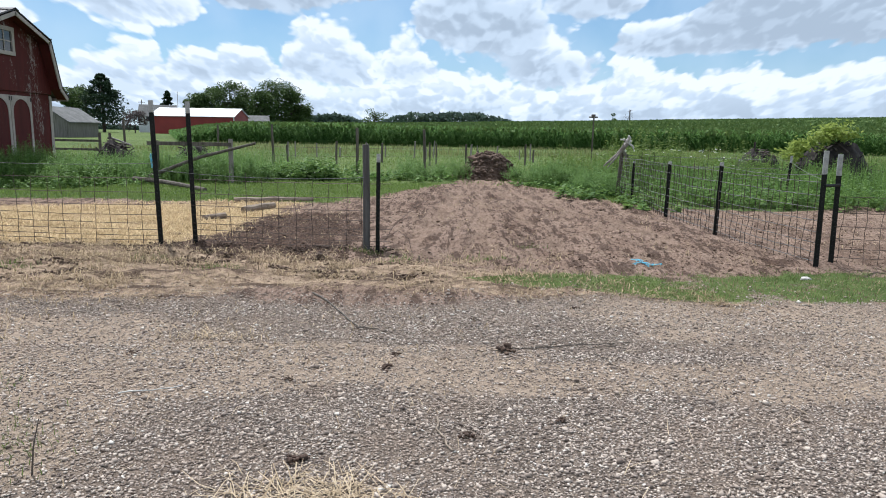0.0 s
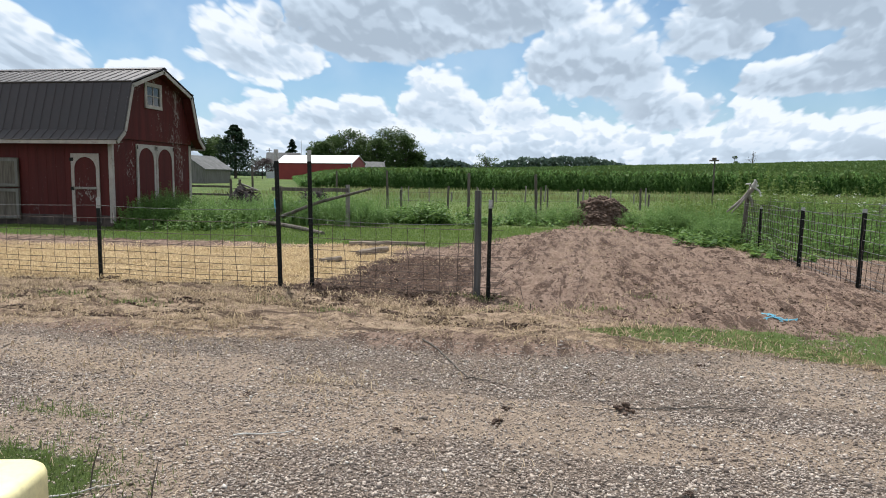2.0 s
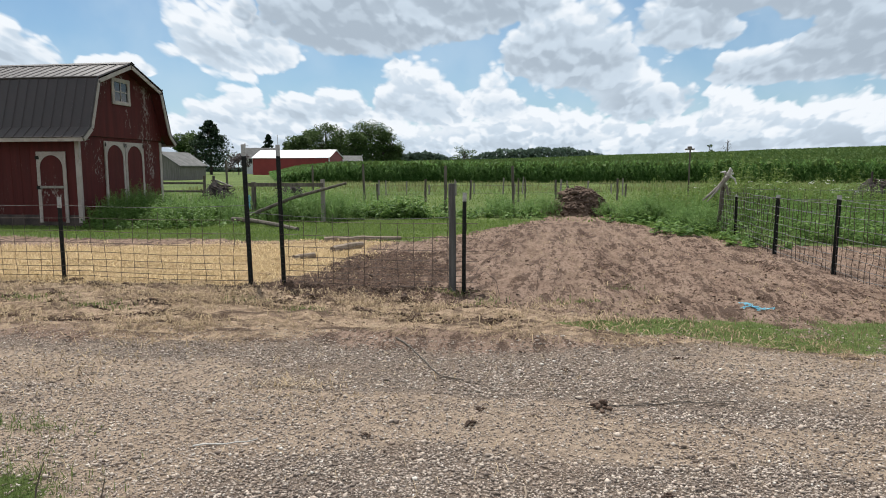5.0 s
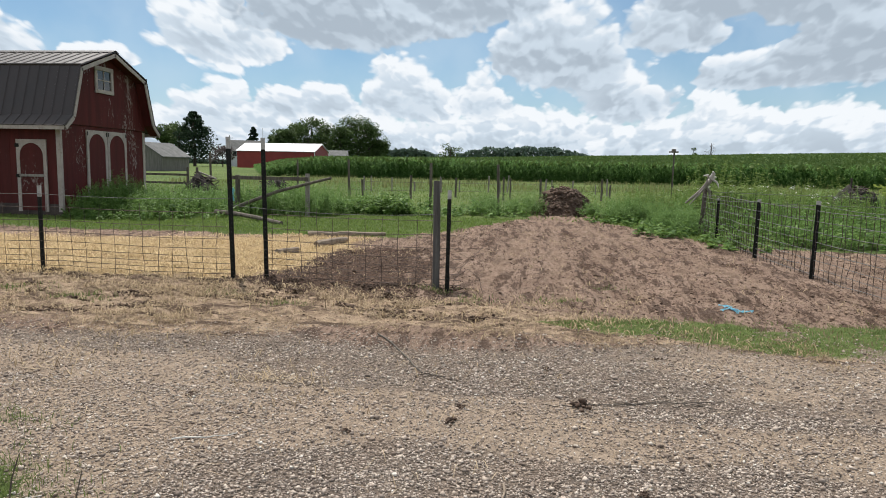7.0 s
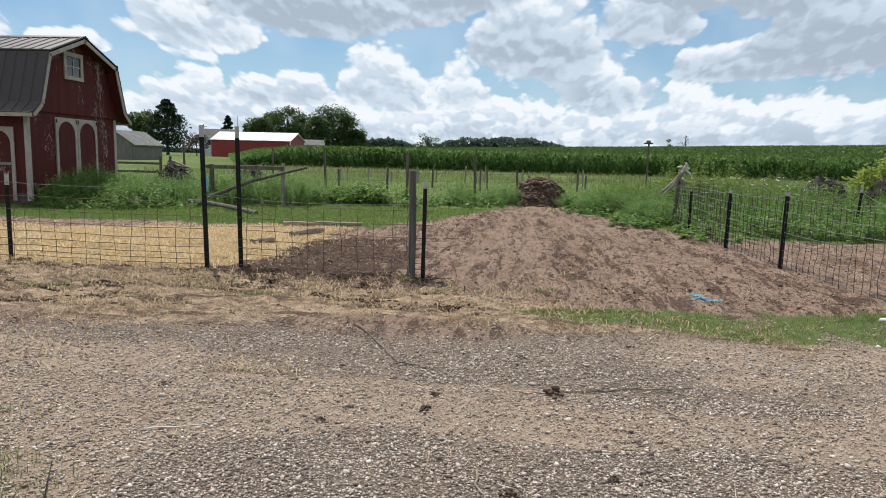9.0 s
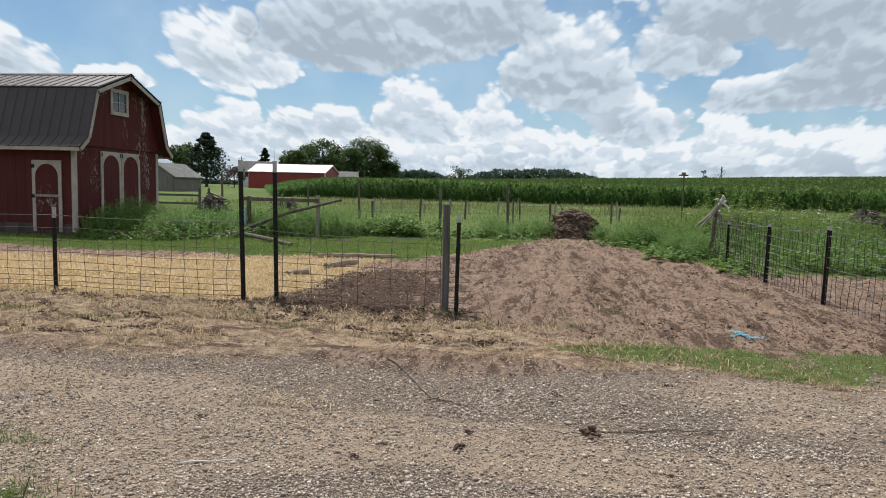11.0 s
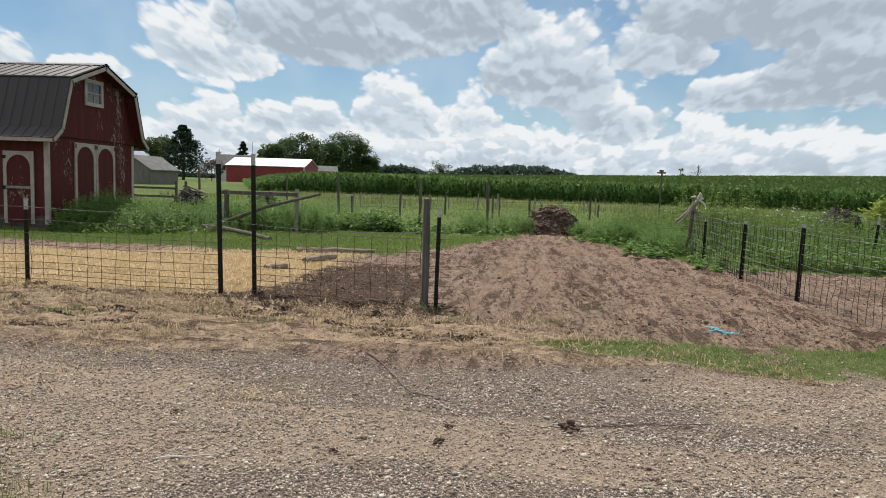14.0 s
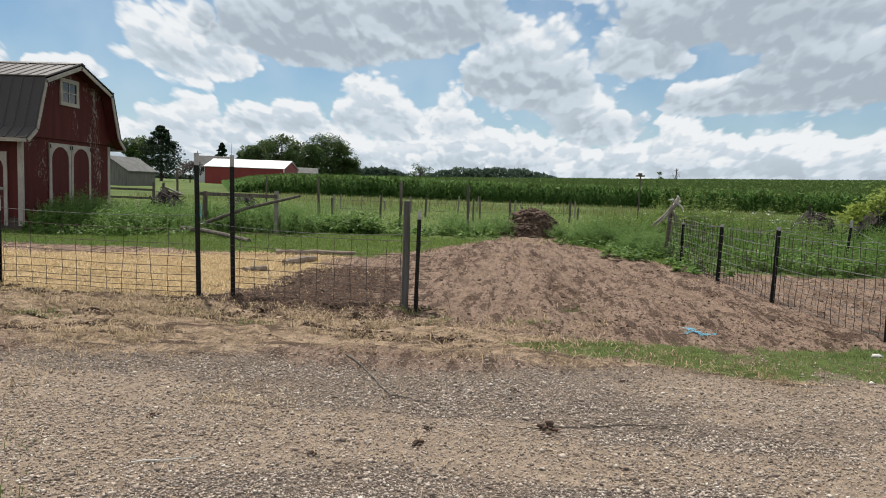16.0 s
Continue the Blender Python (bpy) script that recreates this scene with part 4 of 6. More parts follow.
# ---- posts and wire ----
def t_post_mesh(h, tip, w=0.045):
    """T-section steel bar with studs up its face; the top length is another mesh."""
    def bar(z0, z1):
        bm = bmesh.new()
        sec = [(-w / 2, -0.004), (w / 2, -0.004), (w / 2, 0.004), (0.004, 0.006), (0.004, 0.042), (-0.004, 0.042), (-0.004, 0.006), (-w / 2, 0.004)]
        prism(bm, sec, "z", z0, z1)
        return bm
    bm = bar(-0.35, h - tip)
    z = 0.08
    while z < h - tip - 0.03:
        box(bm, -0.009, 0.009, -0.014, -0.003, z, z + 0.018)
        z += 0.054
    top = bar(h - tip, h)
    z = h - tip + 0.02
    while z < h - 0.03:
        box(top, -0.009, 0.009, -0.014, -0.003, z, z + 0.018)
        z += 0.054
    return bm_mesh("post_bar", bm), bm_mesh("post_tip", top)


def t_post(x, y, h, tip=0.12, lean=(0.0, 0.0), turn=0.0, label="", w=0.045):
    p = thing("t_post", x, y, gz(x, y), label or "dark green steel T-post driven into bare soil", "fence post", "steel fence posts")
    p.rotation_euler = (radians(lean[1]), radians(lean[0]), radians(turn))
    a, b = t_post_mesh(h, tip, w)
    part("post_bar", a, "tpost", p)
    part("post_tip", b, "tposttip", p, "pale bare metal tip")
    return p


t_post(-3.44, 8.18, 1.72, 0.14, lean=(-1.3, 0), label="tall dark steel T-post with a pale tip", w=0.058)
t_post(-3.10, 8.39, 1.72, 0.14, lean=(-1.0, 0), label="tall dark steel T-post with a pale tip", w=0.055)
t_post(-0.80, 8.06, 1.17, 0.10, lean=(0.5, 0), label="dark steel T-post beside a grey wooden post")
t_post(-6.14, 8.42, 1.08, 0.14, label="dark steel T-post with a pale tip on the straw side", w=0.05)
t_post(-9.3, 8.5, 1.05, 0.1)
t_post(4.20, 7.62, 1.30, 0.26, lean=(-0.9, 0), label="dark steel T-post with a long pale tip at the fence corner", w=0.058)
t_post(4.47, 7.80, 1.24, 0.24, lean=(-1.3, 0), label="dark steel T-post with a long pale tip at the fence corner", w=0.058)
t_post(4.06, 10.14, 1.08, 0.05, lean=(0.6, 0), w=0.06)
t_post(4.01, 12.3, 1.0, 0.05, lean=(0.8, 0), w=0.06)
t_post(4.13, 15.0, 0.90, 0.05, w=0.055)
t_post(7.61, 15.19, 1.10, 0.16, lean=(3, 0), w=0.055)
t_post(7.2, 8.0, 1.0, 0.1)


def wood_post(x, y, h, r, material="oldwood", label="", lean=(0, 0), name="wooden_post", group="wooden posts"):
    p = bmesh.new()
    pts, rs = [], []
    for i in range(6):
        t = i / 5
        pts.append((RNG.normal(0, r * 0.10), RNG.normal(0, r * 0.10), -0.4 + t * (h + 0.4)))
        rs.append(r * (1.06 - 0.1 * t) * (1 + RNG.normal(0, 0.03)))
    tube(p, pts, rs, 9)
    o = solo(name, p, material, label or "weathered grey round wooden fence post", "fence post", group, smooth=False)
    o.location, o.rotation_euler = (x, y, gz(x, y)), (radians(lean[1]), radians(lean[0]), RNG.uniform(0, 6))
    return o


wood_post(-0.94, 8.13, 1.26, 0.043, "greypost", "weathered grey wooden post where the wire panel ends")


def wire_bar(p0, p1, r, wob, sag=0.0):
    bm = bmesh.new()
    p0, p1 = Vector(p0), Vector(p1)
    n = 7
    pts = []
    for i in range(n):
        t = i / (n - 1)
        q = p0.lerp(p1, t)
        e = math.sin(math.pi * t)
        pts.append(q + Vector((RNG.normal(0, wob), RNG.normal(0, wob), RNG.normal(0, wob) * 0.5 - sag * e)) * (1 if 0 < i < n - 1 else 0.2))
    return tube(bm, pts, r, 4, cap=False)


def wire_fence(name, p0, p1, heights, gap, r, material, label, wob=0.006, lean=0.02, knots=None):
    """Welded or woven wire between two places: upright and level wires, each a part."""
    a, b = Vector((*p0, 0)), Vector((*p1, 0))
    f = thing(name, p0[0], p0[1], 0, label, "wire fence", "wire fences")
    inv = Vector((p0[0], p0[1], 0))
    length = (b - a).length
    d = (b - a) / length
    spans = max(1, round(length / 2.6))
    for z in heights:
        for s in range(spans):
            q0, q1 = a + d * length * s / spans, a + d * length * (s + 1) / spans
            part("level_wire", wire_bar(q0 + Vector((0, 0, z + gz(q0.x, q0.y))) - inv, q1 + Vector((0, 0, z + gz(q1.x, q1.y))) - inv, r, wob, 0.012), material, f)
    u = gap * 0.5
    while u < length:
        q = a + d * u
        g = gz(q.x, q.y)
        t = d * RNG.normal(0, lean)
        part("upright_wire", wire_bar(q + Vector((0, 0, g + 0.0)) - inv, q + t + Vector((0, 0, g + heights[-1] + 0.01 + (0.06 if RNG.uniform() < 0.25 else 0))) - inv, r, wob * 0.8), "wire", f)
        u += gap * RNG.uniform(0.93, 1.07)
    return f


PANEL = (0.05, 0.11, 0.18, 0.26, 0.36, 0.48, 0.63, 0.80)
wire_fence("wire_panel", (-3.12, 8.36), (-0.64, 8.09), PANEL, 0.205, 0.0034, "wire", "rusty welded wire stock panel, slightly bent", 0.008)
wire_fence("wire_panel", (-8.1, 8.50), (-3.46, 8.22), PANEL, 0.20, 0.0034, "wire", "rusty welded wire stock panel above straw litter", 0.008)
wire_fence("wire_panel", (-13.0, 8.7), (-8.12, 8.51), PANEL, 0.20, 0.0034, "wire", "rusty welded wire stock panel above straw litter", 0.008)
WOVEN = (0.06, 0.16, 0.27, 0.39, 0.52, 0.66, 0.80, 0.95)
wire_fence("woven_wire_fence", (4.18, 7.66), (4.06, 10.12), WOVEN, 0.15, 0.0038, "galv", "sagging grey woven wire along the dirt lane", 0.011, 0.03)
wire_fence("woven_wire_fence", (4.06, 10.16), (4.01, 12.28), WOVEN, 0.15, 0.0042, "galv", "sagging grey woven wire along the dirt lane", 0.011, 0.03)
wire_fence("woven_wire_fence", (4.01, 12.32), (4.2, 16.4), WOVEN, 0.15, 0.0046, "galv", "sagging grey woven wire running into weeds", 0.011, 0.03)
wire_fence("woven_wire_fence", (4.47, 7.82), (12.0, 8.1), (0.06, 0.16, 0.28, 0.42, 0.58, 0.76), 0.16, 0.0034, "wire", "rusty woven wire round the bare pen", 0.01, 0.03)
wire_fence("woven_wire_fence", (7.61, 15.1), (4.3, 16.5), (0.3, 0.55, 0.8, 1.0), 0.3, 0.004, "galv", "grey woven wire across the back of the pen", 0.012, 0.03)


bm = bmesh.new()
tube(bm, [(-0.72, 8.0, 0.12), (-0.62, 8.02, 0.3), (-0.45, 8.3, 0.45), (-0.35, 8.6, 0.55)], 0.003, 4, cap=False)
tube(bm, [(-0.72, 8.0, 0.15), (-0.55, 7.95, 0.28), (-0.42, 7.95, 0.18), (-0.38, 7.92, 0.02)], 0.003, 4, cap=False)
solo("loose_wire", bm, "wire", "curl of rusty wire hanging off the panel's end", "wire")
solo("survey_stake", tube(bmesh.new(), [(-0.27, 7.25, -0.05), (-0.27, 7.25, 0.11)], 0.008, 6), "darkwood", "thin dark stake in bare ground", "stake")


def strand(p0, p1, sag, r=0.003, material="galv", label="single slack fence wire"):
    bm = bmesh.new()
    a, b = Vector(p0), Vector(p1)
    pts = [a.lerp(b, i / 10) - Vector((0, 0, sag * 4 * (i / 10) * (1 - i / 10))) for i in range(11)]
    tube(bm, pts, r, 4, cap=False)
    return solo("fence_wire", bm, material, label, "wire", "single wires")


strand((-13.0, 8.7, 0.98), (-6.14, 8.40, 0.98), 0.04)
strand((-6.14, 8.40, 0.98), (-3.47, 8.16, 1.00), 0.03)
strand((-3.44, 8.16, 0.92), (-0.96, 8.1, 0.88), 0.05)
strand((4.2, 7.6, 1.05), (4.06, 10.1, 1.02), 0.05)
strand((4.06, 10.1, 1.02), (4.0, 12.3, 0.96), 0.04)
strand((4.2, 7.6, 0.98), (7.6, 15.15, 1.0), 0.05)
strand((4.0, 12.3, 0.96), (4.15, 16.5, 0.9), 0.05)
solo("post_spacer", tube(bmesh.new(), [(4.19, 7.60, 0.92), (4.46, 7.78, 0.92)], 0.018, 6), "tpost", "short dark bar tying two corner posts", "brace")

# far paddock posts, thin and tall
for x, y, h, r in ((-2.68, 20.5, 1.55, 0.045), (-0.68, 21.8, 1.55, 0.045), (-7.0, 27.5, 1.68, 0.05), (-4.8, 29.7, 1.05, 0.05), (-3.1, 32.7, 0.95, 0.05),
                   (-0.75, 31.0, 1.05, 0.04), (-0.45, 32.0, 1.0, 0.04), (3.85, 33.1, 1.02, 0.05), (0.9, 30.5, 1.0, 0.05), (-15.4, 32.6, 1.95, 0.055), (-11.4, 34.0, 1.7, 0.05),
                   (-5.6, 24.0, 0.95, 0.04), (1.7, 36, 0.6, 0.05), (4.6, 36, 0.7, 0.05)):
    wood_post(x, y, h, r, "darkwood", "thin dark wooden paddock post in long grass", (RNG.normal(0, 1.2), 0), group="paddock posts")
for i in range(15):
    wood_post(-9.5 + i * 1.05 + RNG.normal(0, 0.3), 40.5 + RNG.normal(0, 1.2), 0.75 + RNG.uniform(-0.2, 0.3), RNG.uniform(0.03, 0.05), "oldwood", "short grey post of a far paddock fence", (RNG.normal(0, 3), 0), group="far paddock posts")
for z in (0.45, 0.8):
    strand((-7.0, 27.5, z), (3.9, 33.1, z), 0.05, 0.006, "wire", "far paddock fence wire")

# gate brace: two posts, a rail and a long diagonal pole
g = thing("gate_brace", -7.0, 18.6, 0, "weathered wooden gate brace with rail and leaning pole", "fence brace")
part("post", tube(bmesh.new(), [(-0.95, 0.05, -0.5), (-0.93, 0.05, 1.1)], [0.075, 0.065], 9), "darkwood", g)
part("post", tube(bmesh.new(), [(1.18, -0.2, -0.5), (1.18, -0.2, 1.18)], [0.07, 0.06], 9), "oldwood", g)
part("rail", boxes((-1.05, 1.22, -0.28, -0.24, 0.98, 1.08), bevel=0.006), "darkwood", g)
part("diagonal_pole", tube(bmesh.new(), [(-1.05, -0.42, 0.12), (0.4, -0.40, 0.68), (1.9, -0.35, 1.08)], [0.05, 0.045, 0.035], 8), "darkwood", g)
b = thing("blue_twine", -7.05, 17.9, 0, "blue plastic baling twine knotted round a post", "twine")
bm = bmesh.new()
for k in range(5):
    pts = [(-0.88 + RNG.normal(0, 0.035), 0.4 + RNG.normal(0, 0.02), 0.75 - i * 0.075) for i in range(6)]
    tube(bm, pts, 0.010, 5)
part("twine_loop", bm, "bluetwine", b)

# rail fence by the barn's far corner
r = thing("rail_fence", -16.6, 30.0, 0, "weathered two-rail wooden fence behind the barn", "fence")
for x in (-4.2, -1.4, 1.3, 1.75):
    part("post", tube(bmesh.new(), [(x, 0, -0.5), (x + 0.02, 0, 1.2)], [0.07, 0.06], 8), "darkwood", r)
for z in (0.42, 0.80):
    part("rail", boxes((-4.3, 1.3, -0.09, -0.05, z, z + 0.1), bevel=0.006), "darkwood", r)
part("fallen_rail", tube(bmesh.new(), [(1.75, 0.1, 1.0), (2.6, 0.2, 0.68)], 0.045, 7), "oldwood", r)
part("fallen_rail", tube(bmesh.new(), [(1.8, 0.15, 0.95), (2.45, -0.1, 0.35)], 0.035, 7), "oldwood", r)


CUBE = np.array([(-1, -1, -1), (1, -1, -1), (1, 1, -1), (-1, 1, -1), (-1, -1, 1), (1, -1, 1), (1, 1, 1), (-1, 1, 1)], float)
CUBEF = np.array([(3, 2, 1, 0), (4, 5, 6, 7), (0, 1, 5, 4), (1, 2, 6, 5), (2, 3, 7, 6), (3, 0, 4, 7)])


OCTA = np.array([(1, 0, 0), (0, 1, 0), (-1, 0, 0), (0, -1, 0), (0, 0, 1), (0, 0, -1)], float)
OCTAF = np.array([(0, 1, 4), (1, 2, 4), (2, 3, 4), (3, 0, 4), (1, 0, 5), (2, 1, 5), (3, 2, 5), (0, 3, 5)])


def lumps(name, centres, size, squash=0.7, simple_form=False):
    """Angular lumps: jittered blocks (or eight-faced chips) turned at random."""
    n = len(centres)
    size = np.broadcast_to(size, (n,))
    q = RNG.normal(0, 1, (n, 4))
    q /= np.linalg.norm(q, axis=1)[:, None]
    w, x, y, z = q.T
    rot = np.stack([1 - 2 * (y * y + z * z), 2 * (x * y - z * w), 2 * (x * z + y * w), 2 * (x * y + z * w), 1 - 2 * (x * x + z * z), 2 * (y * z - x * w), 2 * (x * z - y * w), 2 * (y * z + x * w), 1 - 2 * (x * x + y * y)], 1).reshape(n, 3, 3)
    form, faces = (OCTA * 1.25, OCTAF) if simple_form else (CUBE, CUBEF)
    k = len(form)
    c = form[None] * RNG.uniform(0.45, 1.0, (n, k, 3)) * RNG.uniform(0.6, 1.25, (n, 1, 3)) + (RNG.normal(0, 0.16, (n, k, 3)) if simple_form else 0)
    v = np.einsum("nij,nkj->nki", rot, c) * (size / 2)[:, None, None]
    v[:, :, 2] *= squash
    v += centres[:, None, :]
    f = (np.arange(n)[:, None, None] * k + faces[None]).reshape(-1, faces.shape[1])
    return fast_mesh(name, v.reshape(-1, 3), f)


# ---- loose wood in the yard ----
def pole_on_ground(name, p0, p1, r0, r1, material, label, category="log", lift=0.0):
    bm = bmesh.new()
    a, b2 = Vector(p0), Vector(p1)
    pts, rs = [], []
    for i in range(7):
        t = i / 6
        q = a.lerp(b2, t)
        rr = r0 + (r1 - r0) * t
        pts.append((q.x + RNG.normal(0, 0.012), q.y + RNG.normal(0, 0.012), gz(q.x, q.y) + rr * 0.8 + lift * (1 - t) + (0.007 if category == "stick" else 0.0)))
        rs.append(rr * RNG.uniform(0.94, 1.06))
    tube(bm, pts, rs, 9)
    return solo(name, bm, material, label, category, "loose timber")


pole_on_ground("fence_rail", (-4.15, 13.3, 0), (-2.7, 13.8, 0), 0.06, 0.045, "log", "grey barkless pole lying on the grass")
pole_on_ground("fence_rail", (-3.52, 11.8, 0), (-3.2, 12.6, 0), 0.07, 0.06, "log", "short weathered pole lying on straw")
pole_on_ground("fence_rail", (-8.3, 18.0, 0), (-5.6, 15.7, 0), 0.06, 0.05, "darkwood", "long pole sloping down from the gate brace", lift=0.12)
pole_on_ground("fence_rail", (-3.82, 10.66, 0), (-3.55, 10.9, 0), 0.045, 0.05, "log", "short weathered stub lying on straw")
pole_on_ground("stick", (-1.15, 5.95, 0), (-0.62, 4.95, 0), 0.008, 0.005, "darkwood", "thin dark fallen twig on gravel", "stick")
pole_on_ground("stick", (-0.62, 4.95, 0), (-0.45, 4.88, 0), 0.006, 0.003, "darkwood", "thin dark fallen twig on gravel", "stick")

pole_on_ground("stick", (0.44, 4.5, 0), (1.35, 4.75, 0), 0.0035, 0.002, "darkwood", "thin dark fallen twig on gravel", "stick")
for p, q in (((0.44, 4.48), (0.92, 4.66)), ((0.92, 4.66), (1.25, 4.60)), ((0.46, 4.47), (0.16, 4.45)), ((1.02, 4.50), (1.12, 4.22))):
    pole_on_ground("stick", (*p, 0), (*q, 0), 0.003, 0.002, "darkwood", "thin dark twig spreading from a clod", "stick")
pole_on_ground("stick", (-0.04, 3.36, 0), (0.06, 3.0, 0), 0.0055, 0.004, "log", "pale bent stick on gravel", "stick")
pole_on_ground("stick", (-1.75, 3.62, 0), (-1.45, 3.75, 0), 0.005, 0.003, "bleached", "pale dry stalk on gravel", "stick")
pole_on_ground("stick", (-2.35, 2.7, 0), (-2.0, 2.95, 0), 0.005, 0.003, "bleached", "pale dry stalk on gravel", "stick")
for x, y, w in ((0.44, 4.48, 0.075), (-0.81, 6.62, 0.06), (-0.35, 4.09, 0.045), (0.15, 3.17, 0.04), (0.61, 3.38, 0.04), (-0.64, 2.89, 0.06), (-0.30, 4.35, 0.03), (0.25, 5.2, 0.03), (-0.9, 3.9, 0.03), (1.1, 5.6, 0.035), (-2.0, 4.3, 0.03), (-0.1, 5.6, 0.03)):
    n = 14
    pts = np.stack([x + RNG.normal(0, w * 0.5, n), y + RNG.normal(0, w * 0.5, n), gz(x, y) + np.abs(RNG.normal(0, w * 0.16, n)) + 0.008], 1)
    c = thing("dirt_clod", x, y, gz(x, y), "dark crumbled clod dropped on gravel", "dirt clod", "dark clods")
    part("crumbly_lump", lumps("crumbly_lump", pts - np.array([x, y, gz(x, y)]), w * RNG.uniform(0.25, 0.6, n)), "manure", c)["kind"] = "stuff"
n = 12
pts = np.stack([3.70 + RNG.normal(0, 0.07, n), 6.9 + RNG.normal(0, 0.03, n), gz(3.70, 6.9) + np.abs(RNG.normal(0.02, 0.015, n))], 1)
solo("rock", lumps("rock", pts[:1] * 1.0, np.array([0.09])), "bleached", "pale rock at the verge's edge", "rock")
for k in range(9):
    x, y = (-2.3, -2.45, -1.95, -2.6, -2.1, -1.7, -2.75, -2.25, -2.85)[k] + 0.0, (2.75, 2.8, 2.72, 2.85, 2.9, 2.75, 2.95, 2.6, 3.05)[k]
    h = 0.10 + 0.16 * RNG.uniform()
    dx = RNG.normal(0.05, 0.04)
    solo("weed_stalk", tube(bmesh.new(), [(x, y, gz(x, y) - 0.02), (x + dx * 0.4, y, gz(x, y) + h * 0.5), (x + dx, y + 0.01, gz(x, y) + h)], [0.004, 0.0035, 0.002], 5), "darkwood", "thin dark weed stalk in the grass tuft", "weed stalk", "weed stalks")

# blue twine heap on the dirt
bm = bmesh.new()
for k in range(15):
    x0, y0 = 2.28 + RNG.normal(0, 0.06), 7.6 + RNG.normal(0, 0.02)
    a = RNG.uniform(0, 6.28)
    pts = []
    for i in range(7):
        a += RNG.normal(0, 0.7)
        x0 += 0.03 * math.cos(a)
        y0 += 0.014 * math.sin(a)
        pts.append((x0, y0, gz(x0, y0) + 0.006 + abs(RNG.normal(0, 0.010))))
    tube(bm, pts, 0.0045, 4)
solo("baling_twine", bm, "bluetwine", "tangle of blue baling twine on the dirt", "twine")


# ---- dirt pile ----
def heap(name, x, y, rx, ry, h, material, label, category, clods=900, size=0.07, seed=1, power=1.0):
    t = thing(name, x, y, gz(x, y) - 0.02, label, category)
    n = 40
    u = np.linspace(-1.15, 1.15, n)
    U, V = np.meshgrid(u, u)
    R = np.sqrt(U * U + V * V)
    Z = h * np.clip(1 - R ** 1.5, -0.05, 1) ** power * (1 + 0.22 * vnoise(U * 2 + 5, V * 2, seed)) + 0.05 * vnoise(U * 9, V * 9, seed + 1)
    Z = np.where(np.clip(1 - R ** 1.5, -0.05, 1) <= 0, -0.08, Z)
    idn = np.arange(n * n).reshape(n, n)
    q = np.stack([idn[:-1, :-1], idn[:-1, 1:], idn[1:, 1:], idn[1:, :-1]], -1).reshape(-1, 4)
    part("mound", fast_mesh("mound", np.stack([U.ravel() * rx, V.ravel() * ry, Z.ravel()], 1), q), material, t)
    a, rr = RNG.uniform(0, 6.28, clods), np.sqrt(RNG.uniform(0, 1.15, clods))
    cu, cv = rr * np.cos(a), rr * np.sin(a)
    cz = h * np.clip(1 - rr ** 1.5, 0, 1) ** power * (1 + 0.22 * vnoise(cu * 2 + 5, cv * 2, seed))
    part("loose_compost", lumps("loose_compost", np.stack([cu * rx, cv * ry, cz + 0.01], 1), size * RNG.lognormal(0, 0.5, clods)), material, t)["kind"] = "stuff"
    return t


heap("compost_heap", 1.42, 22.6, 1.15, 0.9, 0.95, "manure", "dark brown heap of compost at the lane's end", "dirt pile", 1500, 0.075)


# ---- gravel, straw, grass ----
def dens(key):
    return lambda x, y: np.clip(masks(x, y)[key], 0, 1)


def gravel():
    def keep(a, c):
        m = masks(a, c)
        loose = 0.92 + 0.5 * vnoise(a * 0.9, c * 1.3, 63, 3)
        wedge = (a > -1.05 * c - 0.3) & (a < 0.78 * c + 0.3)             # the stretch of the drive before the house
        return np.clip((m["gravel"] - 0.5 * m["bare"]) * loose, 0.0, 1) * (1 - 0.95 * m["turf"]) * (1 - 0.7 * m["dry"]) * wedge
    xs, ys, ss = [], [], []
    for n, x0, x1, y0, y1, mid, spread in ((135000, -4.6, 3.6, 2.2, 4.5, 0.0142, 0.34), (115000, -6.0, 5.2, 4.3, 6.9, 0.0160, 0.32), (4600, -3.6, 3.8, 2.2, 5.6, 0.026, 0.24), (130, -3.4, 3.4, 2.3, 5.4, 0.042, 0.2)):
        x, y = pick(n, keep, x0, x1, y0, y1)
        xs.append(x), ys.append(y), ss.append(np.clip(mid * RNG.lognormal(0, spread, len(x)), 0.006, 0.06))
    x, y, s = np.concatenate(xs), np.concatenate(ys), np.concatenate(ss)
    solo("gravel", lumps("gravel", np.stack([x, y, gz(x, y) + s * 0.14], 1), s, 0.62, True), "stone", "loose grey crushed stone on the drive", "gravel", kind="stuff")


gravel()
x, y = pick(150000, lambda a, c: np.clip((masks(a, c)["dirt"] + 0.5 * masks(a, c)["dry"]) * (1 - 0.6 * masks(a, c)["pale"]) * (0.45 + 0.5 * vnoise(a, c, 35) + 0.9 * masks(a, c)["dark"]) * (1 - masks(a, c)["turf"]), 0, 1), -6.5, 7.5, 6.0, 19)
s = RNG.lognormal(-4.2, 0.5, len(x))
solo("clods", lumps("clods", np.stack([x, y, gz(x, y) + s * 0.08], 1), s * 1.15, 0.5, True), "soil", "loose brown clods of turned soil", "soil", kind="stuff")
x, y = pick(110000, lambda a, c: np.clip(masks(a, c)["straw"] * (0.55 + 1.3 * vnoise(a * 0.9, c * 1.6, 71)), 0, 1), -13, -2.4, 8.1, 14)
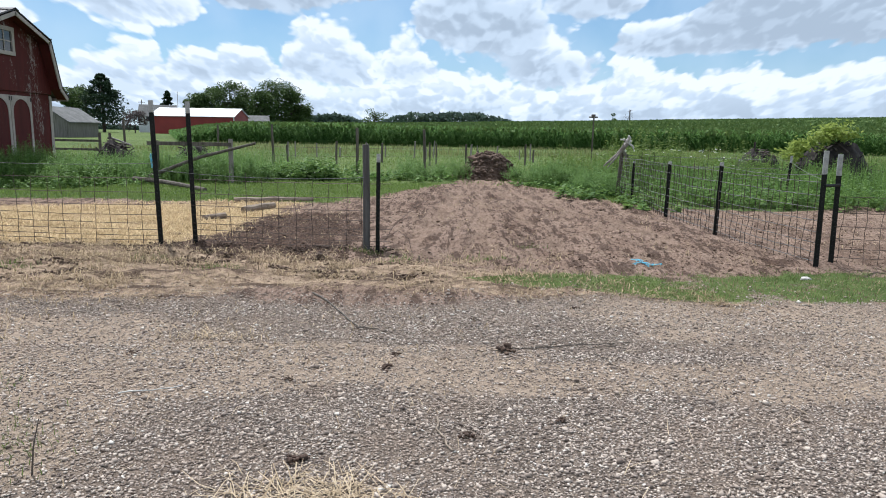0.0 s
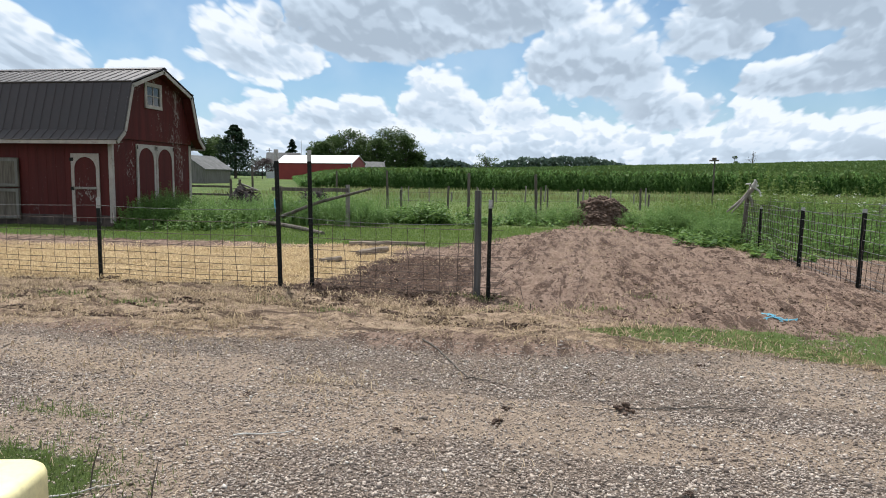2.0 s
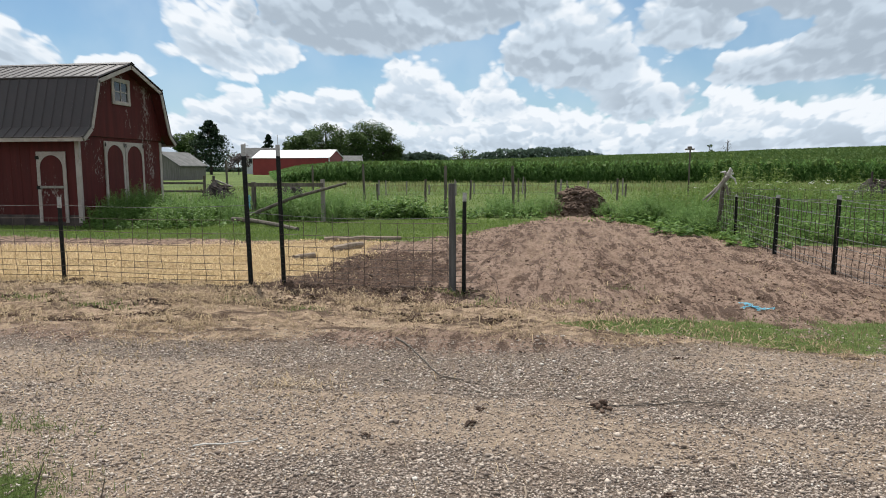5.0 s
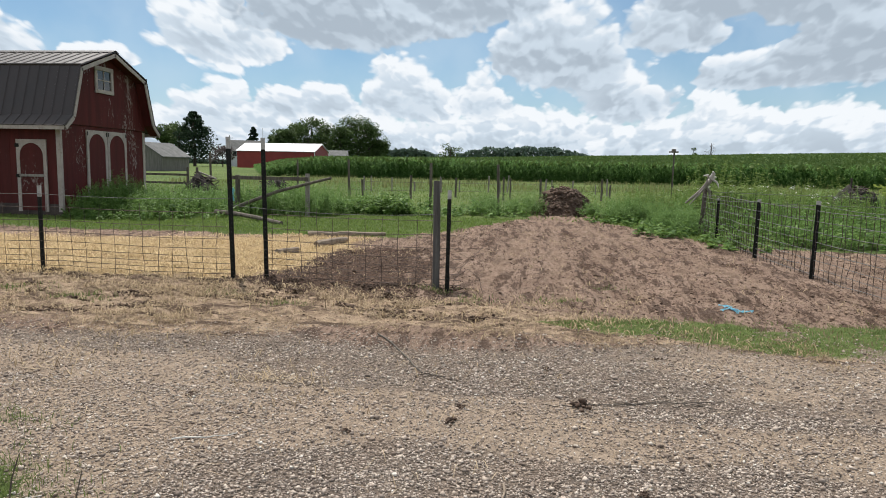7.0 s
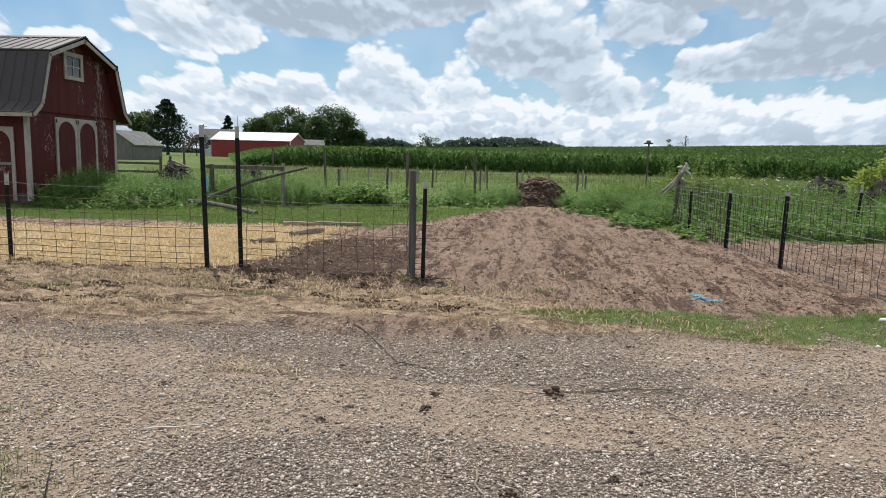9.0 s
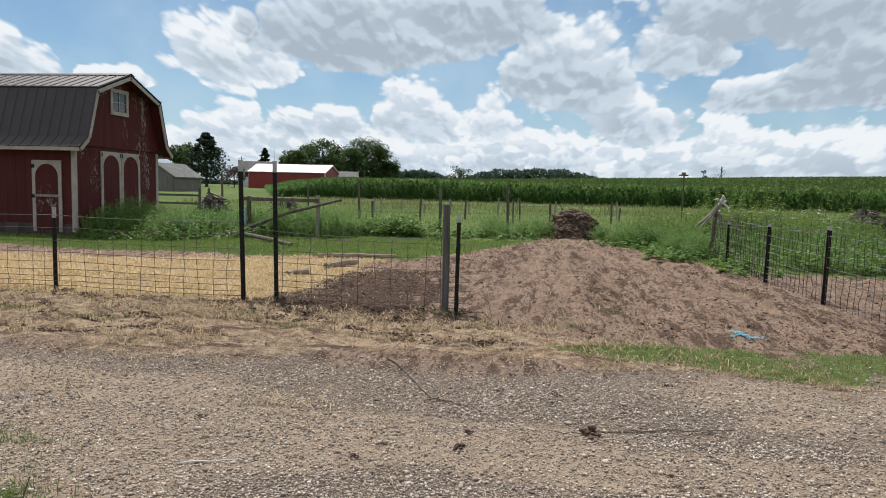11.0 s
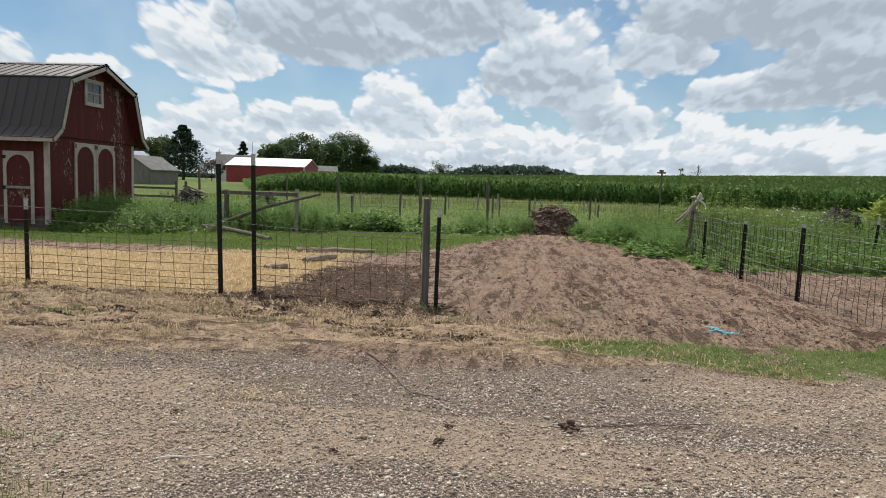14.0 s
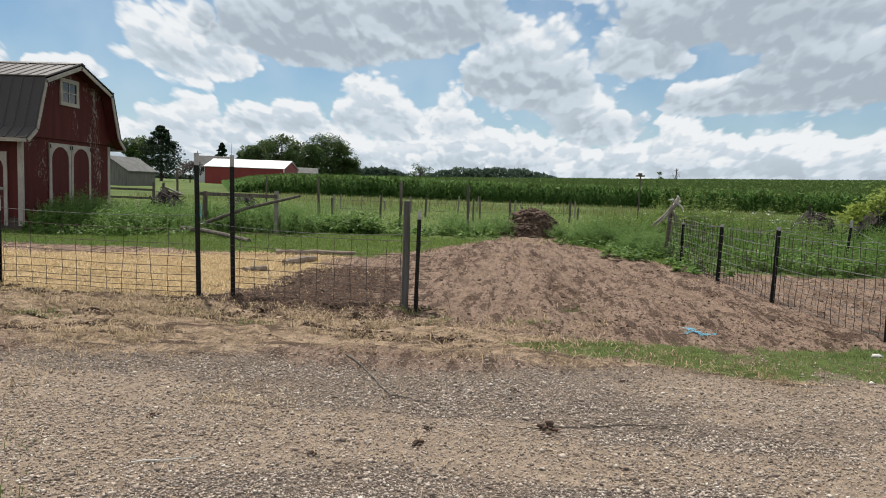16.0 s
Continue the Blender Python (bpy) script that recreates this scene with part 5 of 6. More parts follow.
blades("straw_litter", x, y, RNG.uniform(0.03, 0.13, len(x)), RNG.uniform(0.004, 0.009, len(x)), "strawblade", "pale yellow straw litter spread on the ground", "straw", flat=True)
x, y = pick(60000, lambda a, c: np.clip(masks(a, c)["dry"] * (0.5 + 1.1 * vnoise(a * 1.2, c * 1.6, 33)), 0, 1), -9, 2.5, 4.0, 8.6)
blades("dry_cuttings", x, y, RNG.uniform(0.03, 0.10, len(x)), RNG.uniform(0.003, 0.007, len(x)), "dryblade", "dry brown grass cuttings along the drive's edge", "cuttings", flat=True)
hx, hy, hz = [], [], []
for k in range(120):
    cx, cy, r = RNG.uniform(-9.0, 1.2), RNG.uniform(5.9, 8.05), RNG.uniform(0.06, 0.20)
    n = int(900 * r * r) + 22
    hx.append(cx + RNG.normal(0, r, n)), hy.append(cy + RNG.normal(0, r * 0.4, n))
    hz.append(gz(hx[-1], hy[-1]) + np.abs(RNG.normal(0, 0.018, n)))
x, y = np.concatenate(hx), np.concatenate(hy)
blades("raked_hay_clumps", x, y, RNG.uniform(0.04, 0.13, len(x)), RNG.uniform(0.003, 0.007, len(x)), "dryblade", "matted clumps of old hay raked along the fence", "hay", z=np.concatenate(hz), flat=True)
hx, hy, hs = [], [], []
for k in range(75):
    cx = RNG.uniform(-8.5, -0.3)
    cy, r = 8.12 + RNG.normal(0, 0.10) if k < 42 else RNG.uniform(6.2, 7.9), RNG.uniform(0.05, 0.15)
    n = int(30 + 500 * r)
    hx.append(cx + RNG.normal(0, r, n)), hy.append(cy + RNG.normal(0, r * 0.35, n)), hs.append(0.022 * RNG.lognormal(0, 0.45, n))
x, y, s = np.concatenate(hx), np.concatenate(hy), np.concatenate(hs)
solo("dark_soil_crumbs", lumps("dark_soil_crumbs", np.stack([x, y, gz(x, y) + s * 0.25], 1), s, 0.7, True), "manure", "dark damp crumbs of soil under the wire panels", "soil", kind="stuff")
x, y = pick(900, lambda a, c: np.clip(masks(a, c)["gravel"], 0, 1) * 0.7, -4, 4.5, 2.3, 6)
blades("straw_bits", x, y, RNG.uniform(0.03, 0.14, len(x)), RNG.uniform(0.002, 0.004, len(x)), "hay", "stray straws scattered over the gravel", "straw", flat=True)
x, y = pick(11000, lambda a, c: np.clip(masks(a, c)["dirt"] * (0.3 + 1.0 * vnoise(a * 1.1, c * 0.6, 39)) * (1 - masks(a, c)["turf"]), 0, 1), -3.4, 9.0, 7.0, 20)
blades("lane_litter", x, y, RNG.uniform(0.03, 0.11, len(x)), RNG.uniform(0.004, 0.009, len(x)), "dryblade", "brown trampled stalks strewn over the dirt lane", "litter", flat=True)
x, y = np.concatenate([RNG.normal(-0.50, 0.20, 330), RNG.normal(-1.62, 0.13, 70)]), np.concatenate([RNG.normal(2.60, 0.08, 330), RNG.normal(4.68, 0.05, 70)])
blades("hay_wisp", x, y, RNG.uniform(0.06, 0.2, len(x)), RNG.uniform(0.0025, 0.005, len(x)), "hay", "small wisp of dropped hay on gravel", "hay", flat=True)
x, y = pick(30000, lambda a, c: np.clip(masks(a, c)["turf"] * (0.6 + 1.2 * vnoise(a * 2.5, c * 2.5, 37)), 0, 1), -0.2, 9.0, 5.8, 7.8)
blades("verge_grass", x, y, RNG.uniform(0.012, 0.055, len(x)), RNG.uniform(0.004, 0.009, len(x)), "grass", "short green grass verge between gravel and dirt", "grass", 0.7)
x, y = pick(12000, lambda a, c: np.clip(masks(a, c)["turf"] * (0.6 - 1.2 * vnoise(a * 2.5, c * 2.5, 37)), 0, 1), -0.2, 9.0, 5.8, 7.8)
blades("dry_verge_grass", x, y, RNG.uniform(0.02, 0.06, len(x)), RNG.uniform(0.004, 0.008, len(x)), "dryblade", "dry tan grass mixed through the verge", "grass", 0.9)
x, y = pick(30000, lambda a, c: np.clip(masks(a, c)["turf"] ** 1.5, 0, 1), -4.2, -1.6, 2.0, 4.0)
blades("grass_tuft", x, y, RNG.uniform(0.02, 0.085, len(x)), RNG.uniform(0.003, 0.006, len(x)), "grass", "green grass tuft at the gravel's edge", "grass", 0.8)
tx, ty = [], []
for cx, cy, r, n in ((-4.5, 6.85, 0.22, 420), (-5.5, 7.1, 0.25, 380), (-2.3, 6.9, 0.15, 200), (-0.55, 7.35, 0.2, 260), (0.42, 7.75, 0.22, 300), (-0.9, 8.0, 0.12, 260), (-3.2, 7.3, 0.15, 160), (1.1, 8.6, 0.15, 120), (-6.4, 6.7, 0.3, 300)):
    tx.append(RNG.normal(cx, r * 0.9, n // 2)), ty.append(RNG.normal(cy, r * 0.4, n // 2))
x, y = np.concatenate(tx), np.concatenate(ty)
blades("weed_sprouts", x, y, RNG.uniform(0.02, 0.09, len(x)), RNG.uniform(0.004, 0.010, len(x)), "grass", "small green weed sprouts on bare ground", "weeds", 0.9)
x, y = pick(60000, lambda a, c: np.clip(masks(a, c)["turf"], 0, 1), -16, 4.3, 13.0, 19.5)
blades("yard_grass", x, y, RNG.uniform(0.03, 0.09, len(x)), RNG.uniform(0.010, 0.02, len(x)), "lawn", "rough mown grass behind the straw", "grass", 0.7)
x, y = pick(52000, lambda a, c: 0 * a + 1, -26, 22, 19.5, 60)
blades("paddock_grass", x, y, RNG.uniform(0.04, 0.11, len(x)), RNG.uniform(0.015, 0.035, len(x)), "lawn", "green paddock grass beyond the fences", "grass", 0.7)


def weeds(name, spots, leaves, leaf, material, label, feather=False):
    """Bushy weeds: upright stems that carry leaves all the way up; spots are x, y, radius, height."""
    vs, fs, count = [], [], 0
    per = 26 if feather else 15
    for x, y, r, h in spots:
        ns = max(3, int(leaves * r * h * 4 / per))
        a, q = RNG.uniform(0, 6.28, ns), np.sqrt(RNG.uniform(0, 1, ns))
        hh = h * (1 - 0.45 * q ** 2) * RNG.uniform(0.55, 1.2, ns)
        bx, by = x + np.cos(a) * q * r, y + np.sin(a) * q * r
        bz = gz(bx, by)
        out = np.stack([np.cos(a), np.sin(a)], 1) * (0.25 * q * hh)[:, None] + RNG.normal(0, 0.06, (ns, 2))
        t = RNG.uniform(0.08, 1.0, (ns, per)) ** 0.75
        az = RNG.uniform(0, 6.28, (ns, per))
        rise = RNG.uniform(0.1, 1.1, (ns, per)) if feather else RNG.uniform(-0.35, 0.45, (ns, per))
        size = leaf * (1.25 - 0.65 * t) * (1.6 if feather else 1.0)
        p = np.stack([bx[:, None] + out[:, :1] * t ** 2 + np.cos(az) * size * 0.55, by[:, None] + out[:, 1:] * t ** 2 + np.sin(az) * size * 0.55, bz[:, None] + hh[:, None] * t + rise * size * 0.4], 2)
        d = np.stack([np.cos(az), np.sin(az), rise], 2)
        v, f = spread_leaves(p.reshape(-1, 3), d.reshape(-1, 3), size.ravel(), 0.085 if feather else 0.30)
        vs.append(v), fs.append(f + count)
        count += len(v)
        w = np.array([0.006, 0.003, 0.0])
        foot, tip = np.stack([bx, by, bz - 0.03], 1), np.stack([bx + out[:, 0], by + out[:, 1], bz + hh], 1)
        vs.append(np.stack([foot - w, foot + w, tip + w * 0.4, tip - w * 0.4], 1).reshape(-1, 3))
        fs.append(np.arange(ns * 4).reshape(-1, 4) + count)
        count += ns * 4
    return solo(name, fast_mesh(name, np.concatenate(vs), np.concatenate(fs)), material, label, "weeds", kind="stuff")


def row(x0, y0, x1, y1, n, r, h, jx=0.3, jr=0.3):
    t = np.linspace(0, 1, n)
    return [(x0 + (x1 - x0) * k + RNG.normal(0, jx), y0 + (y1 - y0) * k + RNG.normal(0, jx), r * RNG.uniform(1 - jr, 1 + jr), h * RNG.uniform(0.6, 1.15)) for k in t]


weeds("barn_weeds", row(-12.2, 18.2, -11.6, 21.5, 14, 0.6, 0.95) + row(-12.0, 18.2, -6.2, 19.6, 22, 0.65, 0.8) + row(-12.5, 17.4, -8.0, 17.5, 14, 0.45, 0.35) + row(-10.5, 22, -7, 24, 12, 0.8, 0.8), 330, 0.095, "weed", "leafy green weeds along the barn and fence")
weeds("feathery_weeds", row(-7.2, 19.3, -5.6, 19.0, 9, 0.6, 1.0) + row(-12.2, 18.6, -11.8, 20.8, 7, 0.5, 1.1) + row(-11.0, 18.8, -9.0, 19.4, 6, 0.5, 0.9) + row(-0.9, 21.6, 0.3, 22.2, 6, 0.5, 0.7) + row(2.7, 22.0, 4.3, 19.0, 12, 0.7, 0.75) + row(3.6, 18.0, 4.3, 16.6, 6, 0.45, 0.65), 640, 0.085, "weedblue", "soft feathery green weeds in clumps", True)
weeds("broadleaf_weeds", row(-5.2, 20.3, -3.2, 20.4, 12, 0.6, 0.85) + row(-2.6, 20.0, -0.4, 21.2, 10, 0.4, 0.4) + row(3.0, 16.6, 4.1, 13.4, 10, 0.35, 0.3) + row(2.4, 20.4, 3.4, 17.4, 8, 0.5, 0.35), 200, 0.15, "weed", "broad-leaved dark green weeds")
weeds("pen_weeds", row(4.7, 14.9, 12.0, 14.4, 24, 0.8, 0.6) + row(5.0, 17.5, 14.0, 17.5, 22, 0.9, 0.85) + row(5.0, 20.0, 17.0, 21.0, 22, 1.0, 0.95), 210, 0.10, "weed", "dense tall weeds behind the bare pen")
weeds("tall_weeds", row(3.5, 22, 9.5, 21.0, 26, 0.7, 1.15) + row(5.0, 26, 18, 28, 26, 1.0, 1.1), 210, 0.10, "seedweed", "tall pale green weeds going to seed")
weeds("tall_stalks", row(4.7, 19.5, 7.4, 22.5, 16, 0.32, 1.75, 0.4) + row(7.5, 23, 11.0, 24.5, 10, 0.35, 1.5, 0.4), 150, 0.13, "seedweed", "tall yellow-green weed stalks above the fence")

x, y = pick(6000, lambda a, c: np.clip(0.25 + 1.5 * vnoise(a * 0.8, c * 0.8, 55), 0, 1) * (c > 14.2 + 0.2 * np.abs(a - 6)), 4.4, 17, 14.2, 27)
blades("weed_stems", x, y, RNG.uniform(0.45, 1.15, len(x)), RNG.uniform(0.012, 0.026, len(x)), "weed", "tall thin green weed stems behind the pen", "weeds", 0.25)
x, y = pick(1500, lambda a, c: np.clip(0.2 + 1.4 * vnoise(a * 0.8, c * 0.8, 57), 0, 1), 4.4, 17, 18, 27)
blades("seed_heads", x, y, RNG.uniform(0.6, 1.15, len(x)), RNG.uniform(0.012, 0.028, len(x)), "seedweed", "yellow-green stems going to seed", "weeds", 0.2)
x, y = pick(5000, lambda a, c: np.clip(0.3 + 1.2 * vnoise(a * 0.9, c * 0.9, 58), 0, 1), -12.6, -5.4, 18.0, 25)
blades("weed_stems", x, y, RNG.uniform(0.3, 0.95, len(x)), RNG.uniform(0.012, 0.024, len(x)), "weedblue", "tall thin green weed stems by the barn", "weeds", 0.3)
x, y = pick(16000, lambda a, c: np.clip(0.3 + 1.0 * vnoise(a * 0.25, c * 0.25, 59), 0, 1), -26, 40, 44, 75)
blades("dry_field_grass", x, y, RNG.uniform(0.2, 0.5, len(x)), RNG.uniform(0.04, 0.08, len(x)), "palegrass", "rough seeding grass along the corn's edge", "grass", 0.4)

# white flower heads among the weeds
pts = np.stack([RNG.uniform(4.6, 9.0, 40), RNG.uniform(17, 22, 40), RNG.uniform(0.75, 1.15, 40)], 1)
v, f = leaf_cloud(np.repeat(pts, 8, 0) + RNG.normal(0, 1, (320, 3)) * np.array([0.04, 0.04, 0.008]), 0.03, 0.1, 0.2)
solo("wild_carrot_flowers", fast_mesh("flowers", v, f), "flower", "white flat flower heads of wild carrot", "flowers", kind="stuff")

# ---- bleached limb, corner post and brush heap ----
l = thing("bleached_limb", 4.28, 16.6, gz(4.28, 16.6), "bleached forked tree limb leaning on a corner post", "branch")
part("stem", tube(bmesh.new(), [(-0.42, 0.1, 0.72), (-0.28, 0.06, 0.86), (-0.1, 0.05, 1.02), (0.0, 0.0, 1.16), (0.10, -0.05, 1.28)], [0.018, 0.030, 0.045, 0.055, 0.035], 8), "oldwood", l)
part("fork", tube(bmesh.new(), [(0.02, 0, 1.2), (0.12, 0.1, 1.32), (0.24, 0.12, 1.34)], [0.05, 0.045, 0.025], 7), "bleached", l)
part("fork", tube(bmesh.new(), [(0.08, 0, 1.3), (0.13, -0.06, 1.42), (0.10, -0.1, 1.47)], [0.05, 0.045, 0.02], 7), "bleached", l)
part("fork", tube(bmesh.new(), [(0.0, 0.05, 1.12), (0.1, 0.1, 1.02), (0.13, 0.1, 0.85)], [0.045, 0.035, 0.02], 7), "oldwood", l)
part("fork", tube(bmesh.new(), [(-0.1, 0.02, 1.04), (-0.02, -0.06, 1.2), (0.02, -0.1, 1.38)], [0.035, 0.03, 0.015], 7), "oldwood", l)
part("splinter", tube(bmesh.new(), [(-0.36, -0.05, 0.7), (-0.15, -0.04, 0.95), (0.02, -0.03, 1.2)], [0.012, 0.022, 0.02], 6), "oldwood", l)
part("twig", tube(bmesh.new(), [(0.10, 0, 1.28), (0.0, -0.05, 1.38), (-0.09, -0.06, 1.37)], [0.035, 0.03, 0.012], 6), "bleached", l)
part("twig", tube(bmesh.new(), [(0.12, 0, 1.30), (0.22, -0.05, 1.22), (0.26, -0.06, 1.12)], [0.03, 0.025, 0.012], 6), "bleached", l)
wood_post(4.25, 16.75, 1.15, 0.05, "darkwood", "leaning dark corner post in the weeds", (5, 0))


def brush_heap(x, y, r, h, label):
    t = thing("brush_heap", x, y, gz(x, y), label, "brush heap")
    bm = bmesh.new()
    for k in range(70):
        a = RNG.uniform(0, 6.28)
        q = math.sqrt(RNG.uniform(0, 1)) * r
        zz = h * (1 - (q / r) ** 2) * RNG.uniform(0.6, 1.05)
        d = Vector((RNG.normal(0, 1), RNG.normal(0, 1), RNG.normal(0, 0.45))).normalized() * RNG.uniform(0.4, 1.1)
        c = Vector((math.cos(a) * q, math.sin(a) * q, zz))
        tube(bm, [c - d * 0.5, c + Vector((RNG.normal(0, 0.05), RNG.normal(0, 0.05), 0.05)), c + d * 0.5], [0.03, 0.025, 0.012], 5)
    part("brushwood", bm, "roughbrown", t, "dead grey-brown branches")["kind"] = "stuff"
    # near-black solid mound inside, darkening the heap behind its branches
    n = 30
    u = np.linspace(-1, 1, n)
    U, V = np.meshgrid(u, u)
    R = np.sqrt(U * U + V * V)
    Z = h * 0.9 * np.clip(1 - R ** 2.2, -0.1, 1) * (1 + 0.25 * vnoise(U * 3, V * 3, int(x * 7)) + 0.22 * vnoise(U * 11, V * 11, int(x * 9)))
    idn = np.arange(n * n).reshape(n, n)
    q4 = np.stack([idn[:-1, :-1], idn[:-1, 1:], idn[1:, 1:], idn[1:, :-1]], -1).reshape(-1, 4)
    part("core", fast_mesh("core", np.stack([U.ravel() * r, V.ravel() * r, Z.ravel()], 1), q4), "heapfill", t)
    return t


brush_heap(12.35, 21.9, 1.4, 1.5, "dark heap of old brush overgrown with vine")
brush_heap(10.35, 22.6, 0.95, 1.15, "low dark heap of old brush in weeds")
pts = []
for k in range(60):
    t = RNG.uniform(0, 1)
    cx, cz = 10.9 + 1.75 * t, (1.0 + 1.15 * t if t < 0.75 else 1.86 - 2.2 * (t - 0.75))
    c = np.array([cx + RNG.normal(0, 0.13), 21.75 - 0.35 * t + RNG.normal(0, 0.2), cz + RNG.normal(0, 0.10)])
    pts.append(c + RNG.normal(0, 0.11, (22, 3)))
v, f = leaf_cloud(np.concatenate(pts), 0.14, 0.5, 0.6)
solo("climbing_vine", fast_mesh("vine", v, f), "vine", "yellow-green vine climbing over the brush heap", "vine", kind="stuff")

# dark scrap half hidden in the paddock weeds
brush_heap(-14.1, 28.7, 0.75, 1.0, "low dark brush heap beside the rail fence")
brush_heap(-10.6, 28.6, 0.85, 0.95, "low dark brush heap in paddock weeds")

# tall pole with a flat dark top among the weeds
p = thing("bird_table", 6.4, 30.0, 0, "thin dark pole with a flat tray on top", "bird table")
part("pole", tube(bmesh.new(), [(0, 0, -0.4), (0.02, 0, 2.25)], 0.035, 7), "darkwood", p)
part("tray", boxes((-0.17, 0.17, -0.14, 0.14, 2.25, 2.31), (-0.08, 0.08, -0.06, 0.06, 2.31, 2.4), bevel=0.01), "darkwood", p)

# ---- cream plastic bench by the drive ----
s = thing("plastic_bench", -2.27, 1.97, gz(-2.27, 1.97) - 0.05, "cream moulded plastic bench on the grass verge", "bench", turn=14)


def rounded(w, d, r, n=6):
    """Outline of a rounded rectangle, w by d, corners r."""
    pts = []
    for cx, cy, a0 in ((w / 2 - r, d / 2 - r, 0), (-w / 2 + r, d / 2 - r, 90), (-w / 2 + r, -d / 2 + r, 180), (w / 2 - r, -d / 2 + r, 270)):
        pts += [(cx + r * math.cos(radians(a0 + 90 * i / n)), cy + r * math.sin(radians(a0 + 90 * i / n))) for i in range(n + 1)]
    return pts


bm = bmesh.new()
rings = []
for inset, z in ((0.012, 0.36), (0.0, 0.375), (0.0, 0.475), (0.006, 0.492), (0.020, 0.503), (0.045, 0.507)):
    rings.append([bm.verts.new((x, y, z)) for x, y in rounded(1.2 - 2 * inset, 0.36 - 2 * inset, 0.11 - inset)])
for r0, r1 in zip(rings, rings[1:]):
    for i in range(len(r0)):
        bm.faces.new((r0[i], r0[(i + 1) % len(r0)], r1[(i + 1) % len(r0)], r1[i]))
bm.faces.new(rings[-1])
bm.faces.new(rings[0][::-1])
part("seat", bm, "cream", s, smooth=True)
for x in (-0.42, 0.38):
    part("leg", boxes((x - 0.04, x + 0.04, -0.12, 0.12, 0.02, 0.365), bevel=0.015), "cream", s)


# ---- corn field ----
def in_corn(x, y):
    """1 inside the field; its near edge runs across the view, its other edge runs back past the red shed."""
    front = sstep(y - (76 - 0.06 * x), -0.1, 0.1)
    left = sstep(x - (-29.5 - 0.42 * (y - 75)), -0.1, 0.1)
    return front * left


def corn_height(x, y):
    e = x - (-29.5 - 0.42 * (y - 75))
    return 2.25 * (0.42 + 0.58 * sstep(e, 0, 8)) * (1 + 0.08 * vnoise(x * 0.08, y * 0.08, 91))


def corn():
    vs, fs, tv, tf = [], [], [], []
    x, y = [], []
    for r in range(7):                                   # the near rows
        xs = np.arange(-34, 90, 0.22)
        x.append(xs + RNG.normal(0, 0.05, len(xs)))
        y.append(76.2 - 0.06 * xs + r * 0.76 + RNG.normal(0, 0.05, len(xs)))
    for r in range(7):                                   # the rows along the far side
        ys = np.arange(75, 160, 0.4)
        y.append(ys + RNG.normal(0, 0.05, len(ys)))
        x.append(-29.3 - 0.42 * (ys - 75) + r * 0.9 + RNG.normal(0, 0.05, len(ys)))
    x, y = np.concatenate(x), np.concatenate(y)
    k = in_corn(x, y) > 0.5
    x, y = x[k], y[k]
    h = corn_height(x, y) * RNG.uniform(0.86, 1.08, len(x))
    z = gz(x, y)
    n = len(x)
    L = 8
    for j in range(L):
        a = RNG.uniform(0, 6.28, n)
        t = (0.16 + 0.74 * j / (L - 1)) * h
        ln = RNG.uniform(0.45, 0.75, n)
        c, s = np.cos(a), np.sin(a)
        w = 0.05
        b0 = np.stack([x, y, z + t], 1)
        side = np.stack([-s, c, np.zeros(n)], 1) * w
        m = b0 + np.stack([c * ln * 0.5, s * ln * 0.5, 0.22 + 0 * c], 1)
        e = b0 + np.stack([c * ln, s * ln, -0.05 + 0 * c], 1)
        v = np.stack([b0 - side, b0 + side, m + side, m - side, e + side * 0.2, e - side * 0.2], 1)
        vs.append(v.reshape(-1, 3))
    v = np.concatenate(vs)
    m = len(v) // 6
    f = (np.arange(m)[:, None, None] * 6 + np.array([[0, 1, 2, 3], [3, 2, 4, 5]])[None]).reshape(-1, 4)
    solo("corn_rows", fast_mesh("corn_rows", v, f), "corn", "near rows of tall green corn with drooping leaves", "corn", kind="stuff")
    # tops all over the field
    x = np.concatenate([RNG.uniform(-90, 130, 75000), RNG.uniform(-36, 90, 16000)])
    y = np.concatenate([RNG.uniform(74, 215, 75000), RNG.uniform(74, 95, 16000)])
    k = in_corn(x, y) > 0.5
    x, y = x[k], y[k]
    z = gz(x, y) + corn_height(x, y)
    pts = np.stack([x, y, z - RNG.uniform(0.0, 0.35, len(x))], 1)
    v, f = leaf_cloud(pts, 0.62, 1.6, 1.2)
    solo("corn_tops", fast_mesh("corn_tops", v, f), "tassel", "pale green tops of a corn field in summer", "corn", kind="stuff")
    # the mass of leaves beneath the tops
    cx, cy = np.arange(-110, 150, 1.0), np.concatenate([np.arange(72, 110, 0.8), np.arange(110, 222, 3.0)])
    X, Y = np.meshgrid(cx, cy)
    xx, yy = X.ravel(), Y.ravel()
    zz = gz(xx, yy) + (corn_height(xx, yy) - 0.42) + 0.12 * vnoise(xx * 1.3, yy * 1.3, 95)
    ok = in_corn(xx, yy - 1.4) * in_corn(xx - 1.6, yy) > 0.5
    zz = np.where(ok, zz, gz(xx, yy) - 0.3)
    idn = np.arange(len(xx)).reshape(X.shape)
    q = np.stack([idn[:-1, :-1], idn[:-1, 1:], idn[1:, 1:], idn[1:, :-1]], -1).reshape(-1, 4)
    q = q[ok[q].any(1)]
    solo("corn_mass", fast_mesh("corn_mass", np.stack([xx, yy, zz], 1), q), "corn", "dense green body of the corn field", "corn", kind="stuff")


corn()


